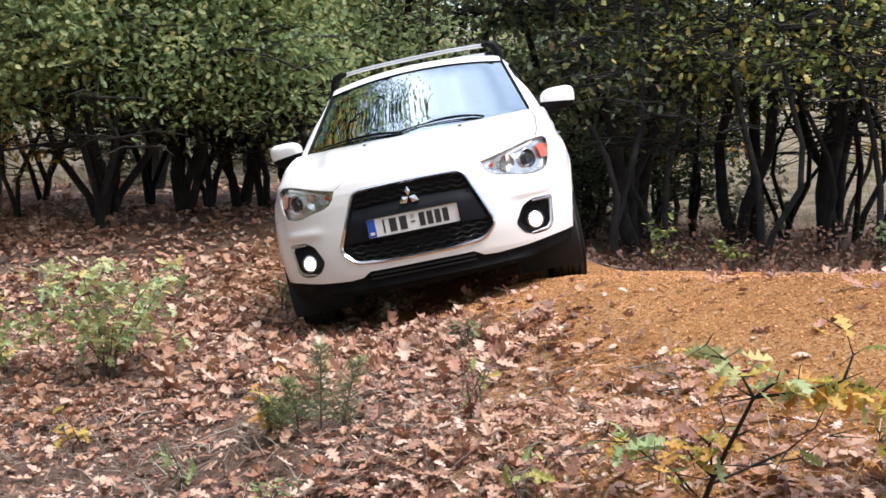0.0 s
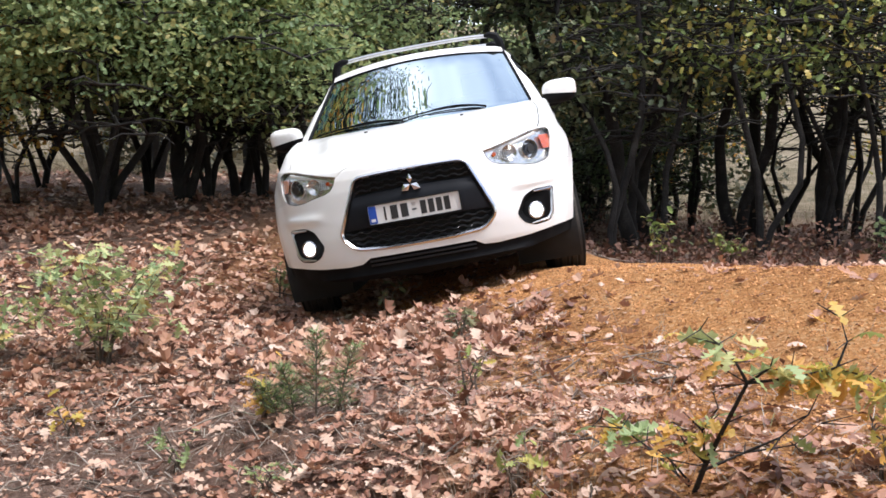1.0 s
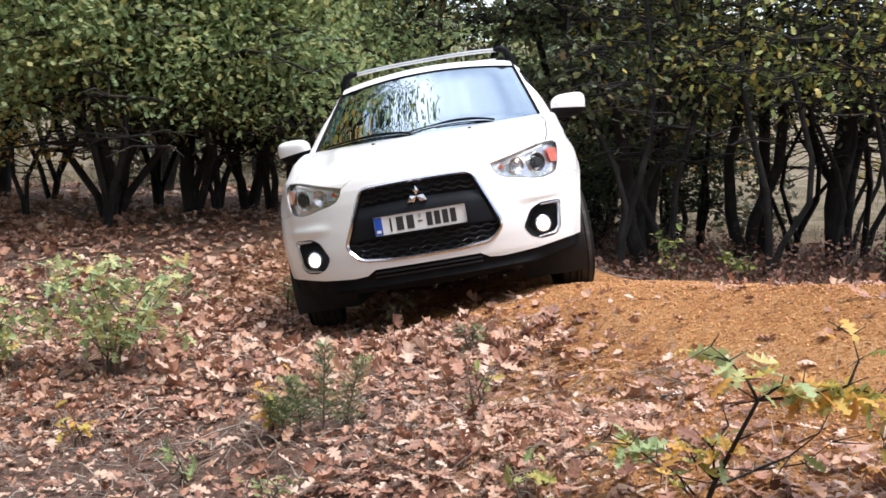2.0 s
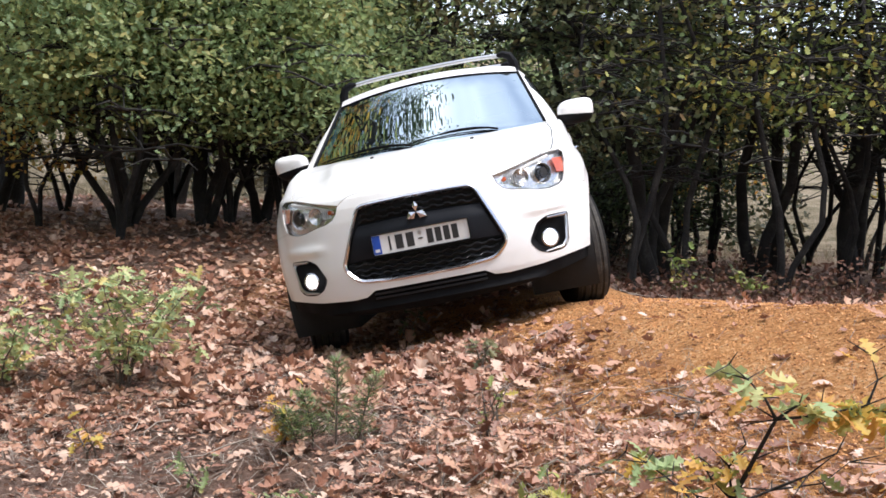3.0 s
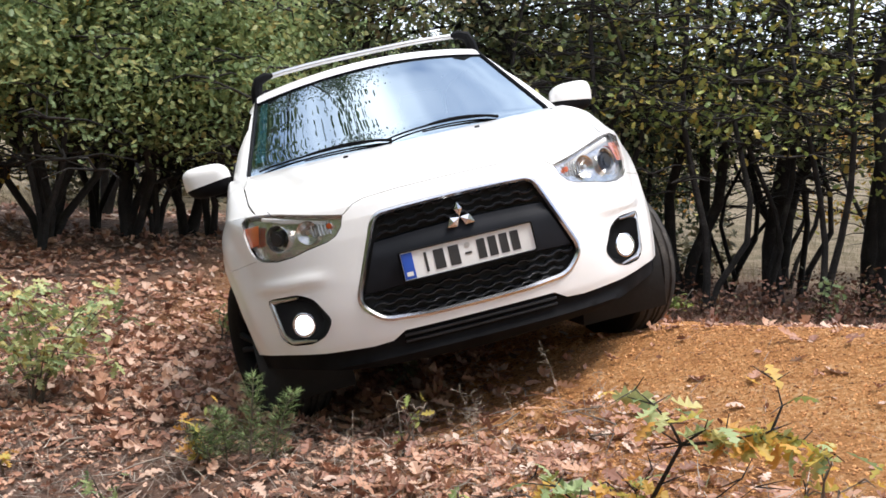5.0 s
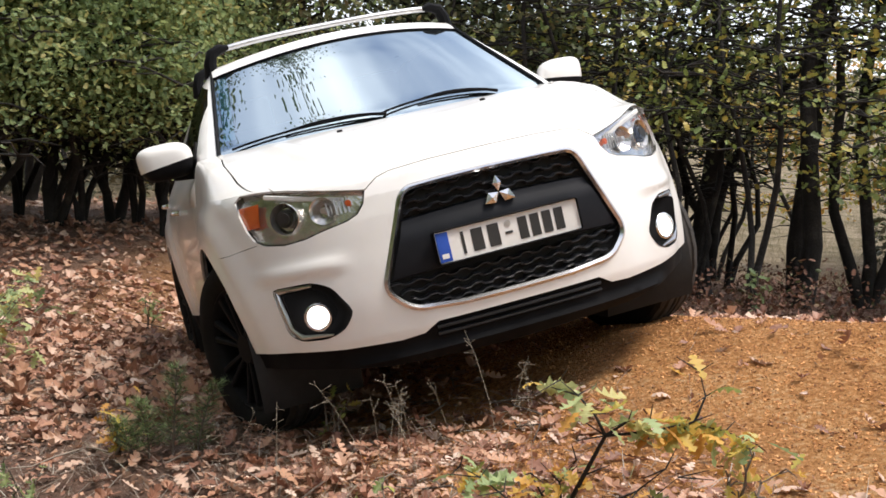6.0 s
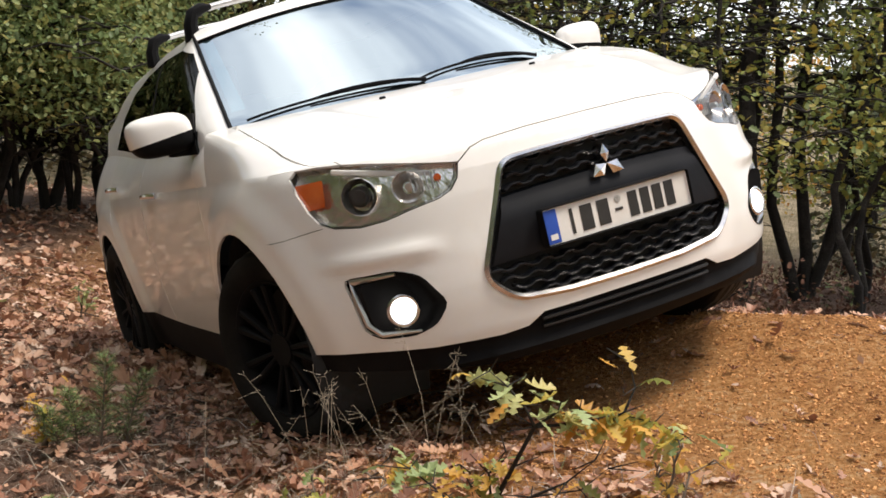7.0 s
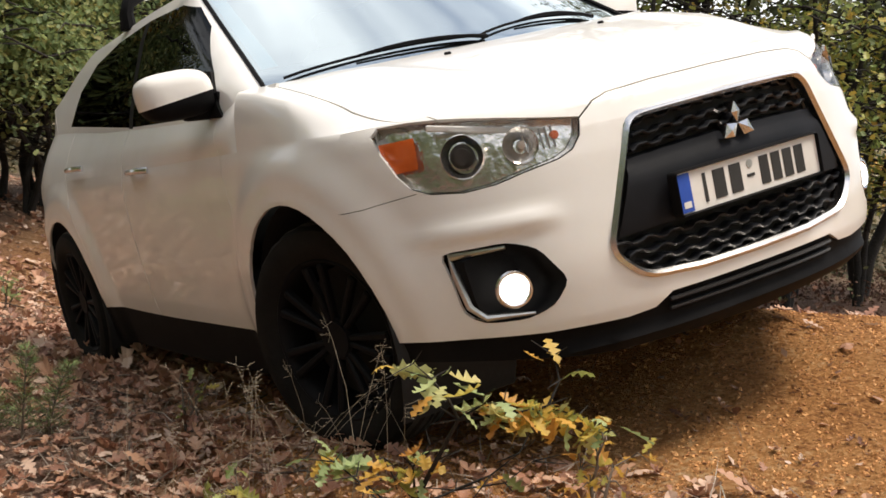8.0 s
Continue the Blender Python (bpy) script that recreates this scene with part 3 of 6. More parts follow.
        plant_tree(sky_block_oak, 12.5 * math.cos(a) - 1, 11 * math.sin(a) + 1.0, 70 * k, 1.25 + 0.1 * (k % 3), "bushy oak out of view, added to hold back sky light", "oak trees behind the clearing")
    for x, y, a, s in [(-7.5, -3, 0, 1.4), (-9, 1.5, 60, 1.4), (-4.5, -7, 120, 1.5), (-9.3, 4.5, 30, 1.3), (-9.0, 7.2, 200, 1.3), (-9.5, 10, 10, 1.2), (-5.9, 1.2, 140, 1.2), (-6.0, 3.6, 250, 1.2), (-7.2, 5.6, 80, 1.15), (-6, -10, 10, 1.6), (12.5, 6, 250, 1.2)]:
        plant_tree(sky_block_oak, x, y, a, s, "unseen oak, added to dim the light from the sides", "oak trees behind the clearing")


build_trees()


# ---- the car ----
M_PAINT = surface("pearl_white_paint", [(0.1, (0.74, 0.72, 0.69)), (0.5, (0.80, 0.79, 0.77)), (0.9, (0.83, 0.82, 0.81))], 0.32, 1.3, 9, 0.0, coat=0.6)
M_BLACK = surface("black_plastic", [(0.2, (0.004, 0.004, 0.0045)), (0.8, (0.011, 0.011, 0.012))], 0.6, 6, 300, 0.15, spec=0.07)
M_GRILLE = surface("satin_black_grille", [(0.2, (0.005, 0.006, 0.008)), (0.8, (0.012, 0.013, 0.017))], 0.55, 6, 200, 0.05, spec=0.16)
M_SLAT = surface("gloss_black_mesh", [(0.2, (0.008, 0.009, 0.011)), (0.8, (0.018, 0.019, 0.023))], 0.32, 6, 200, 0.05, spec=0.5)
M_CHROME = surface("chrome", [(0.2, (0.6, 0.6, 0.61)), (0.8, (0.78, 0.78, 0.8))], 0.24, 5, 80, 0.0, metal=1.0)
M_SILVER = surface("brushed_aluminium", [(0.2, (0.5, 0.5, 0.5)), (0.8, (0.66, 0.66, 0.66))], 0.35, 5, 80, 0.05, metal=1.0)
M_RUBBER = surface("dusty_rubber", [(0.2, (0.008, 0.007, 0.007)), (0.6, (0.04, 0.035, 0.03)), (0.95, (0.12, 0.105, 0.088))], 0.85, 7, 90, 0.2)
M_SIDEWALL = surface("tyre_sidewall", [(0.2, (0.006, 0.006, 0.006)), (0.8, (0.016, 0.015, 0.014))], 0.8, 7, 90, 0.1, spec=0.1)
M_RIM = surface("dark_alloy", [(0.2, (0.004, 0.004, 0.005)), (0.8, (0.011, 0.011, 0.012))], 0.65, 6, 60, 0.0, metal=0.0, spec=0.1)
M_AMBER = surface("amber_lens", [(0.2, (0.52, 0.08, 0.015)), (0.8, (0.66, 0.13, 0.03))], 0.12, 20, 160, 0.2, coat=1.0)
M_DARKIN = surface("dark_trim", [(0.2, (0.006, 0.006, 0.006)), (0.8, (0.014, 0.014, 0.014))], 0.8, 8, 60, 0.1)
M_REFLECT = surface("lamp_reflector", [(0.2, (0.45, 0.44, 0.42)), (0.8, (0.75, 0.74, 0.72))], 0.18, 14, 70, 0.1, metal=0.9)
M_LAMPBOWL = surface("lamp_bowl", [(0.2, (0.62, 0.60, 0.56)), (0.8, (0.92, 0.90, 0.86))], 0.2, 12, 30, 0.35, metal=0.92)
M_SEAT = surface("seat_cloth", [(0.2, (0.012, 0.012, 0.013)), (0.8, (0.03, 0.03, 0.032))], 0.9, 10, 200, 0.3)
M_PLATE = surface("plate_white", [(0.2, (0.66, 0.65, 0.62)), (0.8, (0.76, 0.75, 0.73))], 0.4, 8, 60, 0.0)
M_INK = surface("plate_black", [(0.2, (0.012, 0.012, 0.012)), (0.8, (0.03, 0.03, 0.03))], 0.5, 8, 60, 0.0)
M_BLUE = surface("plate_blue", [(0.2, (0.012, 0.06, 0.36)), (0.8, (0.02, 0.09, 0.46))], 0.4, 8, 60, 0.0)
M_CYAN = surface("pale_blue_strip", [(0.2, (0.05, 0.30, 0.42)), (0.8, (0.08, 0.40, 0.52))], 0.3, 8, 60, 0.0)
M_FOG = glow("fog_lamp_light", (1.0, 0.98, 0.94), 2.6)


def window_glass(name, tint, head_on, sheen=(0.80, 0.93, 1.0)):
    """Clear pane: head_on is the share mirrored when seen squarely; it grows towards grazing views."""
    m = bpy.data.materials.new(name)
    m.use_nodes = True
    nt = m.node_tree
    nt.nodes.clear()
    out, mix = nt.nodes.new("ShaderNodeOutputMaterial"), nt.nodes.new("ShaderNodeMixShader")
    tr, gl, lw = nt.nodes.new("ShaderNodeBsdfTransparent"), nt.nodes.new("ShaderNodeBsdfGlossy"), nt.nodes.new("ShaderNodeLayerWeight")
    tr.inputs["Color"].default_value = (*tint, 1)
    gl.inputs["Roughness"].default_value = 0.0
    gl.inputs["Color"].default_value = (*sheen, 1)
    lw.inputs["Blend"].default_value = 0.5
    pw, ma = nt.nodes.new("ShaderNodeMath"), nt.nodes.new("ShaderNodeMath")
    pw.operation, ma.operation = "POWER", "MULTIPLY_ADD"
    pw.inputs[1].default_value = 4.0
    ma.inputs[1].default_value, ma.inputs[2].default_value = 1 - head_on, head_on
    nt.links.new(lw.outputs["Facing"], pw.inputs[0])
    nt.links.new(pw.outputs[0], ma.inputs[0])
    nt.links.new(ma.outputs[0], mix.inputs[0])
    nt.links.new(tr.outputs[0], mix.inputs[1])
    nt.links.new(gl.outputs[0], mix.inputs[2])
    nt.links.new(mix.outputs[0], out.inputs["Surface"])
    return m


M_WINDSCREEN = window_glass("windscreen_glass", (0.6, 0.65, 0.65), 0.58)
M_SIDEGLASS = window_glass("tinted_glass", (0.035, 0.035, 0.04), 0.03, (0.30, 0.31, 0.32))
M_LENS = window_glass("clear_lamp_lens", (0.97, 0.97, 0.97), 0.04, (0.42, 0.43, 0.44))


def part(name, bm, material, parent, label="", smooth=40):
    """Links a bmesh as one mesh object under its thing or part."""
    me = bpy.data.meshes.new(name)
    if any(len(e.link_faces) == 1 for e in bm.edges) is False:
        bmesh.ops.recalc_face_normals(bm, faces=bm.faces[:])
    bm.to_mesh(me)
    bm.free()
    me.polygons.foreach_set("use_smooth", np.full(len(me.polygons), True))
    me.set_sharp_from_angle(angle=radians(smooth))
    me.materials.append(material)
    o = new(name, me)
    o.parent = parent
    if label:
        tagged(o, label)
    return o


class Sheet:
    """Points in rows, as a surface that can be cut into panels."""

    def __init__(self, grid):
        self.bm = bmesh.new()
        rows = [[self.bm.verts.new(p) for p in row] for row in grid]
        for a, b in zip(rows, rows[1:]):
            for i in range(len(a) - 1):
                self.bm.faces.new((a[i], a[i + 1], b[i + 1], b[i]))
        self.bm.normal_update()

    def take(self, poly, ax, where=None):
        """Cuts along a polygon, seen along the axis that ax leaves out, and lifts out the faces within it as a bmesh of their own."""
        bm, (i, j) = self.bm, ax
        lo = [min(p[k] for p in poly) - 0.03 for k in (0, 1)]
        hi = [max(p[k] for p in poly) + 0.03 for k in (0, 1)]

        def near():
            out = []
            for f in bm.faces:
                c = f.calc_center_median()
                if where and not where(c):
                    continue
                us, vs = [v.co[i] for v in f.verts], [v.co[j] for v in f.verts]
                if max(us) > lo[0] and min(us) < hi[0] and max(vs) > lo[1] and min(vs) < hi[1]:
                    out.append(f)
            return out
        for a, b in zip(poly, poly[1:] + poly[:1]):
            du, dv = b[0] - a[0], b[1] - a[1]
            if abs(du) + abs(dv) < 1e-6:
                continue
            co, no = [0, 0, 0], [0, 0, 0]
            co[i], co[j], no[i], no[j] = a[0], a[1], -dv, du
            fs = near()
            geom = list({x for f in fs for x in (f, *f.edges, *f.verts)})
            bmesh.ops.bisect_plane(bm, geom=geom, dist=1e-5, plane_co=co, plane_no=no)
        hit = []
        for f in near():
            c = f.calc_center_median()
            if inside(c[i], c[j], poly):
                hit.append(f)
        return self.lift(hit)

    def lift(self, faces):
        out, seen = bmesh.new(), {}
        for f in faces:
            vs = []
            for v in f.verts:
                if v not in seen:
                    seen[v] = out.verts.new(v.co)
                vs.append(seen[v])
            out.faces.new(vs)
        bmesh.ops.delete(self.bm, geom=faces, context="FACES")
        return out


def inside(u, v, poly):
    odd = False
    for (a, b), (c, d) in zip(poly, poly[1:] + poly[:1]):
        if (b > v) != (d > v) and u < (c - a) * (v - b) / (d - b) + a:
            odd = not odd
    return odd


def grown(poly, d):
    """The polygon moved outward by d."""
    area = sum(a[0] * b[1] - b[0] * a[1] for a, b in zip(poly, poly[1:] + poly[:1]))
    sgn, out, n = (1 if area > 0 else -1), [], len(poly)
    for k in range(n):
        p, q, r = Vector(poly[k - 1]), Vector(poly[k]), Vector(poly[(k + 1) % n])
        e, f = (q - p).normalized(), (r - q).normalized()
        m = Vector((e.y + f.y, -e.x - f.x))
        m = m.normalized() if m.length > 1e-6 else Vector((e.y, -e.x))
        out.append(tuple(q + m * (sgn * d / max(0.5, m.dot(Vector((e.y, -e.x)))))))
    return out


def rounded(poly, r, n=3):
    """The polygon with its corners rounded off."""
    out = []
    for k in range(len(poly)):
        p, q, s = Vector(poly[k - 1]), Vector(poly[k]), Vector(poly[(k + 1) % len(poly)])
        a = q + (p - q).normalized() * min(r, (p - q).length * 0.45)
        b = q + (s - q).normalized() * min(r, (s - q).length * 0.45)
        for t in range(n + 1):
            t /= n
            out.append(tuple(a * (1 - t) ** 2 + q * 2 * t * (1 - t) + b * t * t))
    return out


def flip(bm):
    """A copy mirrored to the other side of the car."""
    out = bm.copy()
    for v in out.verts:
        v.co.x = -v.co.x
    bmesh.ops.reverse_faces(out, faces=out.faces[:])
    return out


def both(bm):
    """The half and its mirror image in one."""
    out = bmesh.new()
    for b in (bm, flip(bm)):
        me = bpy.data.meshes.new("half")
        b.to_mesh(me)
        out.from_mesh(me)
        bpy.data.meshes.remove(me)
    bmesh.ops.remove_doubles(out, verts=out.verts[:], dist=0.0004)
    return out


def merged(*bms):
    out = bmesh.new()
    for b in bms:
        me = bpy.data.meshes.new("piece")
        b.to_mesh(me)
        out.from_mesh(me)
        bpy.data.meshes.remove(me)
    bmesh.ops.remove_doubles(out, verts=out.verts[:], dist=0.0004)
    return out


def outward(bm, centre):
    """Turns the faces away from a point inside the car."""
    bm.normal_update()
    back = [f for f in bm.faces if f.normal.dot(f.calc_center_median() - Vector(centre)) < 0]
    bmesh.ops.reverse_faces(bm, faces=back)
    bm.normal_update()


def thick(bm, t=0.012, centre=(0, 1.2, 0.8)):
    """Gives a sheet its thickness, inward."""
    bmesh.ops.remove_doubles(bm, verts=bm.verts[:], dist=0.0003)
    outward(bm, centre)
    rim = [e for e in bm.edges if len(e.link_faces) == 1]
    faces, under = bm.faces[:], {}
    for v in bm.verts[:]:
        under[v] = bm.verts.new(v.co - v.normal * t)
    for f in faces:
        bm.faces.new([under[v] for v in reversed(f.verts)])
    for e in rim:
        p, q = e.verts
        bm.faces.new((p, q, under[q], under[p]))
    return bm


def box(size, at, turn=(0, 0, 0), bevel=0.0, segs=2):
    bm = bmesh.new()
    bmesh.ops.create_cube(bm, size=1, matrix=pose(*at, *turn) @ Matrix.Diagonal((*size, 1)))
    if bevel:
        bmesh.ops.bevel(bm, geom=bm.edges[:], offset=bevel, segments=segs, profile=0.6, affect="EDGES")
    return bm


def disc(r, depth, at, turn=(90, 0, 0), segs=28, r2=None, bevel=0.0):
    bm = bmesh.new()
    bmesh.ops.create_cone(bm, cap_ends=True, segments=segs, radius1=r, radius2=r if r2 is None else r2, depth=depth, matrix=pose(*at, *turn))
    if bevel:
        bmesh.ops.bevel(bm, geom=[e for e in bm.edges if len(e.link_faces) == 2 and e.calc_face_angle(0) > 1], offset=bevel, segments=2, affect="EDGES")
    return bm


def rod(points, radius, sides=8, closed=False):
    """A round bar along points."""
    bm, rings = bmesh.new(), []
    P = [Vector(p) for p in points]
    n = len(P)
    a = None
    for k in range(n):
        d = (P[(k + 1) % n] - P[k - 1]) if closed else (P[min(k + 1, n - 1)] - P[max(k - 1, 0)])
        d.normalize()
        a = (a if a else (Vector((0, 0, 1)) if abs(d.z) < 0.9 else Vector((1, 0, 0))))
        a = (a - d * a.dot(d)).normalized()
        b = d.cross(a)
        r = radius[k] if isinstance(radius, (list, tuple)) else radius
        rings.append([bm.verts.new(P[k] + (a * math.cos(2 * math.pi * i / sides) + b * math.sin(2 * math.pi * i / sides)) * r) for i in range(sides)])
    for k in range(n if closed else n - 1):
        p, q = rings[k], rings[(k + 1) % n]
        for i in range(sides):
            bm.faces.new((p[i], p[(i + 1) % sides], q[(i + 1) % sides], q[i]))
    if not closed:
        bm.faces.new(rings[0])
        bm.faces.new(rings[-1])
    return bm


def itp(x, xs, ys):
    return float(np.interp(x, xs, ys))


WHEEL_Y, WHEEL_R, BASE = 0.0, 0.348, 2.67


def nose(z):
    """Front profile, fullness and half width of the body at a height."""
    yf = itp(z, [0.16, 0.24, 0.30, 0.36, 0.45, 0.60, 0.75, 0.82, 0.87, 0.895, 0.91, 0.92], [-0.76, -0.82, -0.85, -0.868, -0.876, -0.876, -0.868, -0.858, -0.840, -0.82, -0.795, -0.76])
    n = itp(z, [0.2, 0.5, 0.74, 0.9], [2.6, 2.55, 2.27, 2.05])
    w = itp(z, [0.16, 0.30, 0.40, 0.55, 0.70, 0.80, 0.88, 0.92], [0.82, 0.845, 0.862, 0.878, 0.884, 0.884, 0.878, 0.868])
    return yf, n, w


def taper(y):
    return 1 - 0.05 * float(smooth01((y - 1.2) / 2.2))


def skin(s, z):
    """A point of the lower body: s 0..1 round the front corner, 1..2 along the side, 2..3 round the rear corner."""
    yf, n, w = nose(z)
    if s <= 1:
        t = math.radians(90 * s)
        x, y = w * math.sin(t) ** (2 / n), -0.1 - (-0.1 - yf) * math.cos(t) ** (2 / n)
    elif s <= 2:
        y = -0.1 + (s - 1) * 3.05
        x = w * taper(y)
    else:
        t = math.radians(90 * (s - 2))
        x, y = w * taper(2.95) * math.cos(t) ** (2 / 2.6), 2.95 + 0.42 * math.sin(t) ** (2 / 2.6)
    for yc in (0, BASE):
        r = math.hypot(y - yc, z - 0.345)
        x += (0.008 * math.exp(-((r - 0.415) / 0.03) ** 2) + 0.026 * float(smooth01((0.60 - r) / 0.12))) * (1 if x > 0.5 else 0)
    # soft crease above the fog lamps, hollow behind it
    if s < 1 and x > 0.45:
        k = math.exp(-((z - 0.625) / 0.022) ** 2) * float(smooth01((x - 0.5) / 0.12)) * float(smooth01((0.84 - x) / 0.08))
        y -= 0.020 * k
    return Vector((x, y, z))


def belt(y):
    return itp(y, [0.3, 0.36, 0.45, 0.55, 1.2, 2.0, 2.75, 3.3], [1.10, 1.09, 1.055, 1.035, 1.06, 1.09, 1.14, 1.16])


def hood_top(x, y):
    zc = itp(y, [-0.8, -0.76, -0.68, -0.58, -0.4, -0.2, 0.0, 0.2, 0.4], [0.90, 0.92, 0.953, 0.982, 1.022, 1.057, 1.088, 1.108, 1.118])
    drop = itp(y, [-0.6, -0.3, 0.0, 0.35], [0.085, 0.065, 0.035, 0.012])
    ridge = 0.016 * math.exp(-((abs(x) - 0.44 - 0.12 * (y + 0.8)) / 0.05) ** 2) * float(smooth01((y + 0.8) / 0.2)) * float(smooth01((0.3 - y) / 0.4))
    return zc - drop * (abs(x) / 0.7) ** 2.4 + ridge


def shoulder(s, t):
    """Bonnet and wing top: from the body's rim inward to the foot of the windscreen."""
    e = skin(s, 0.92)
    xb = 0.70 * min(1.0, e.x / 0.868) ** 0.9
    b = Vector((xb, 0.07 + 0.29 * (xb / 0.7) ** 2, 0))
    x, y = e.x + (b.x - e.x) * t, e.y + (b.y - e.y) * t
    k = min(1.0, t / 0.34)
    full = 1 - (1 - k) ** 2.2
    return Vector((x, y, 0.92 + (hood_top(x, y) - 0.92) * full))


def cabin_x(z, y):
    x = itp(z, [1.0, 1.12, 1.25, 1.40, 1.47, 1.51], [0.835, 0.80, 0.752, 0.685, 0.64, 0.60])
    x *= 1 - (0.11 + 0.1 * max(0.0, z - 1.15)) * float(smooth01((y - 0.9) / 2.0))
    # rounded corner into the windscreen pillar
    d = max(0.0, y - pillar_y(z)) / 0.15
    if d < 1:
        xa = itp(z, [1.06, 1.11, 1.51], [0.735, 0.725, 0.59]) + 0.006
        x = xa + (x - xa) * math.sqrt(1 - (1 - d) ** 2)
    return x


def roof_edge(y):
    return 1.51 - 0.035 * float(smooth01((y - 1.5) / 1.2)) - 0.22 * float(smooth01((y - 2.45) / 0.8))


def pillar_y(z):
    return itp(z, [1.0, 1.11, 1.20, 1.35, 1.51], [0.22, 0.36, 0.51, 0.765, 1.03])


def screen(u, z):
    """The windscreen: u from 0 at the middle to 1 at the pillar."""
    xa, ya = itp(z, [1.06, 1.11, 1.51], [0.735, 0.725, 0.59]), pillar_y(z)
    bow = itp(z, [1.06, 1.11, 1.51], [0.30, 0.29, 0.13])
    return Vector((xa * u, ya - bow * (1 - u * u), z + 0.05 * (1 - u * u) * float(smooth01((z - 1.1) / 0.4))))


def roof_point(u, v):
    """u from the middle to the rail, v from the windscreen back."""
    y0 = screen(u, 1.51).y
    y = y0 + (3.1 - y0) * v
    x = max(cabin_x(roof_edge(y), y), 0.3) * u if y > 1.25 else (screen(1, 1.51).x * (1 - smooth01((y - 0.9) / 0.35)) + cabin_x(roof_edge(y), max(y, 1.2)) * smooth01((y - 0.9) / 0.35)) * u
    x = float(x)
    z = roof_edge(y) + 0.05 * (1 - u * u) + 0.018 * math.sin(math.pi * min(1, v * 1.4)) * (1 - u ** 6)
    return Vector((x, y, z))


HEADLAMP = [(0.425, 0.840), (0.50, 0.856), (0.60, 0.882), (0.68, 0.903), (0.735, 0.911), (0.780, 0.912), (0.798, 0.895), (0.800, 0.85), (0.792, 0.79), (0.778, 0.752), (0.755, 0.733), (0.70, 0.722), (0.64, 0.727), (0.58, 0.742), (0.50, 0.757), (0.465, 0.772), (0.44, 0.80)]
FOG = rounded([(0.772, 0.580), (0.655, 0.582), (0.60, 0.555), (0.548, 0.462), (0.585, 0.405), (0.64, 0.383), (0.72, 0.388), (0.752, 0.42)], 0.02, 2)
GRILLE = [(-0.05, 0.835), (0.10, 0.834), (0.20, 0.832)] + rounded([(-0.05, 0.398), (-0.05, 0.83), (0.318, 0.829), (0.454, 0.500), (0.368, 0.412)], 0.05, 5)[12:] + [(0.20, 0.400), (0.10, 0.399), (-0.05, 0.398)]
BONNET_EDGE = [(-0.05, 0.899), (0.20, 0.896), (0.33, 0.888), (0.375, 0.875), (0.424, 0.841), (0.50, 0.857), (0.60, 0.884), (0.68, 0.905), (0.70, 0.94), (-0.05, 0.94)]
BONNET_TOP = [(-0.05, -0.9), (0.68, -0.75), (0.692, -0.57), (0.735, -0.44), (0.755, -0.25), (0.757, 0.0), (0.735, 0.22), (0.69, 0.40), (-0.05, 0.40)]


def arc(yc, r, lo=-33, hi=213, n=30):
    return [(yc + r * math.cos(math.radians(lo + (hi - lo) * k / n)), 0.345 + r * 1.0 * math.sin(math.radians(lo + (hi - lo) * k / n))) for k in range(n + 1)]


def bar_frame(outer, inner, depth, surf_y):
    """A flat frame between two outlines of equal length, in the front view, following the nose."""
    bm = bmesh.new()
    O = [[bm.verts.new((x, surf_y(x, z) + d, z)) for x, z in outer] for d in (-0.004, depth)]
    I = [[bm.verts.new((x, surf_y(x, z) + d, z)) for x, z in inner] for d in (0.0, depth)]
    M = [bm.verts.new(((a[0] + b[0]) / 2, surf_y((a[0] + b[0]) / 2, (a[1] + b[1]) / 2) - 0.012, (a[1] + b[1]) / 2)) for a, b in zip(outer, inner)]
    n = len(outer)
    for k in range(n):
        m = (k + 1) % n
        for p, q in ((O[1], O[0]), (O[0], M), (M, I[0]), (I[0], I[1])):
            bm.faces.new((p[k], p[m], q[m], q[k]))
    return bm


def nose_y(x, z):
    yf, n, w = nose(z)
    return -0.1 - (-0.1 - yf) * max(0.0, 1 - (min(abs(x), w) / w) ** n) ** (1 / n)


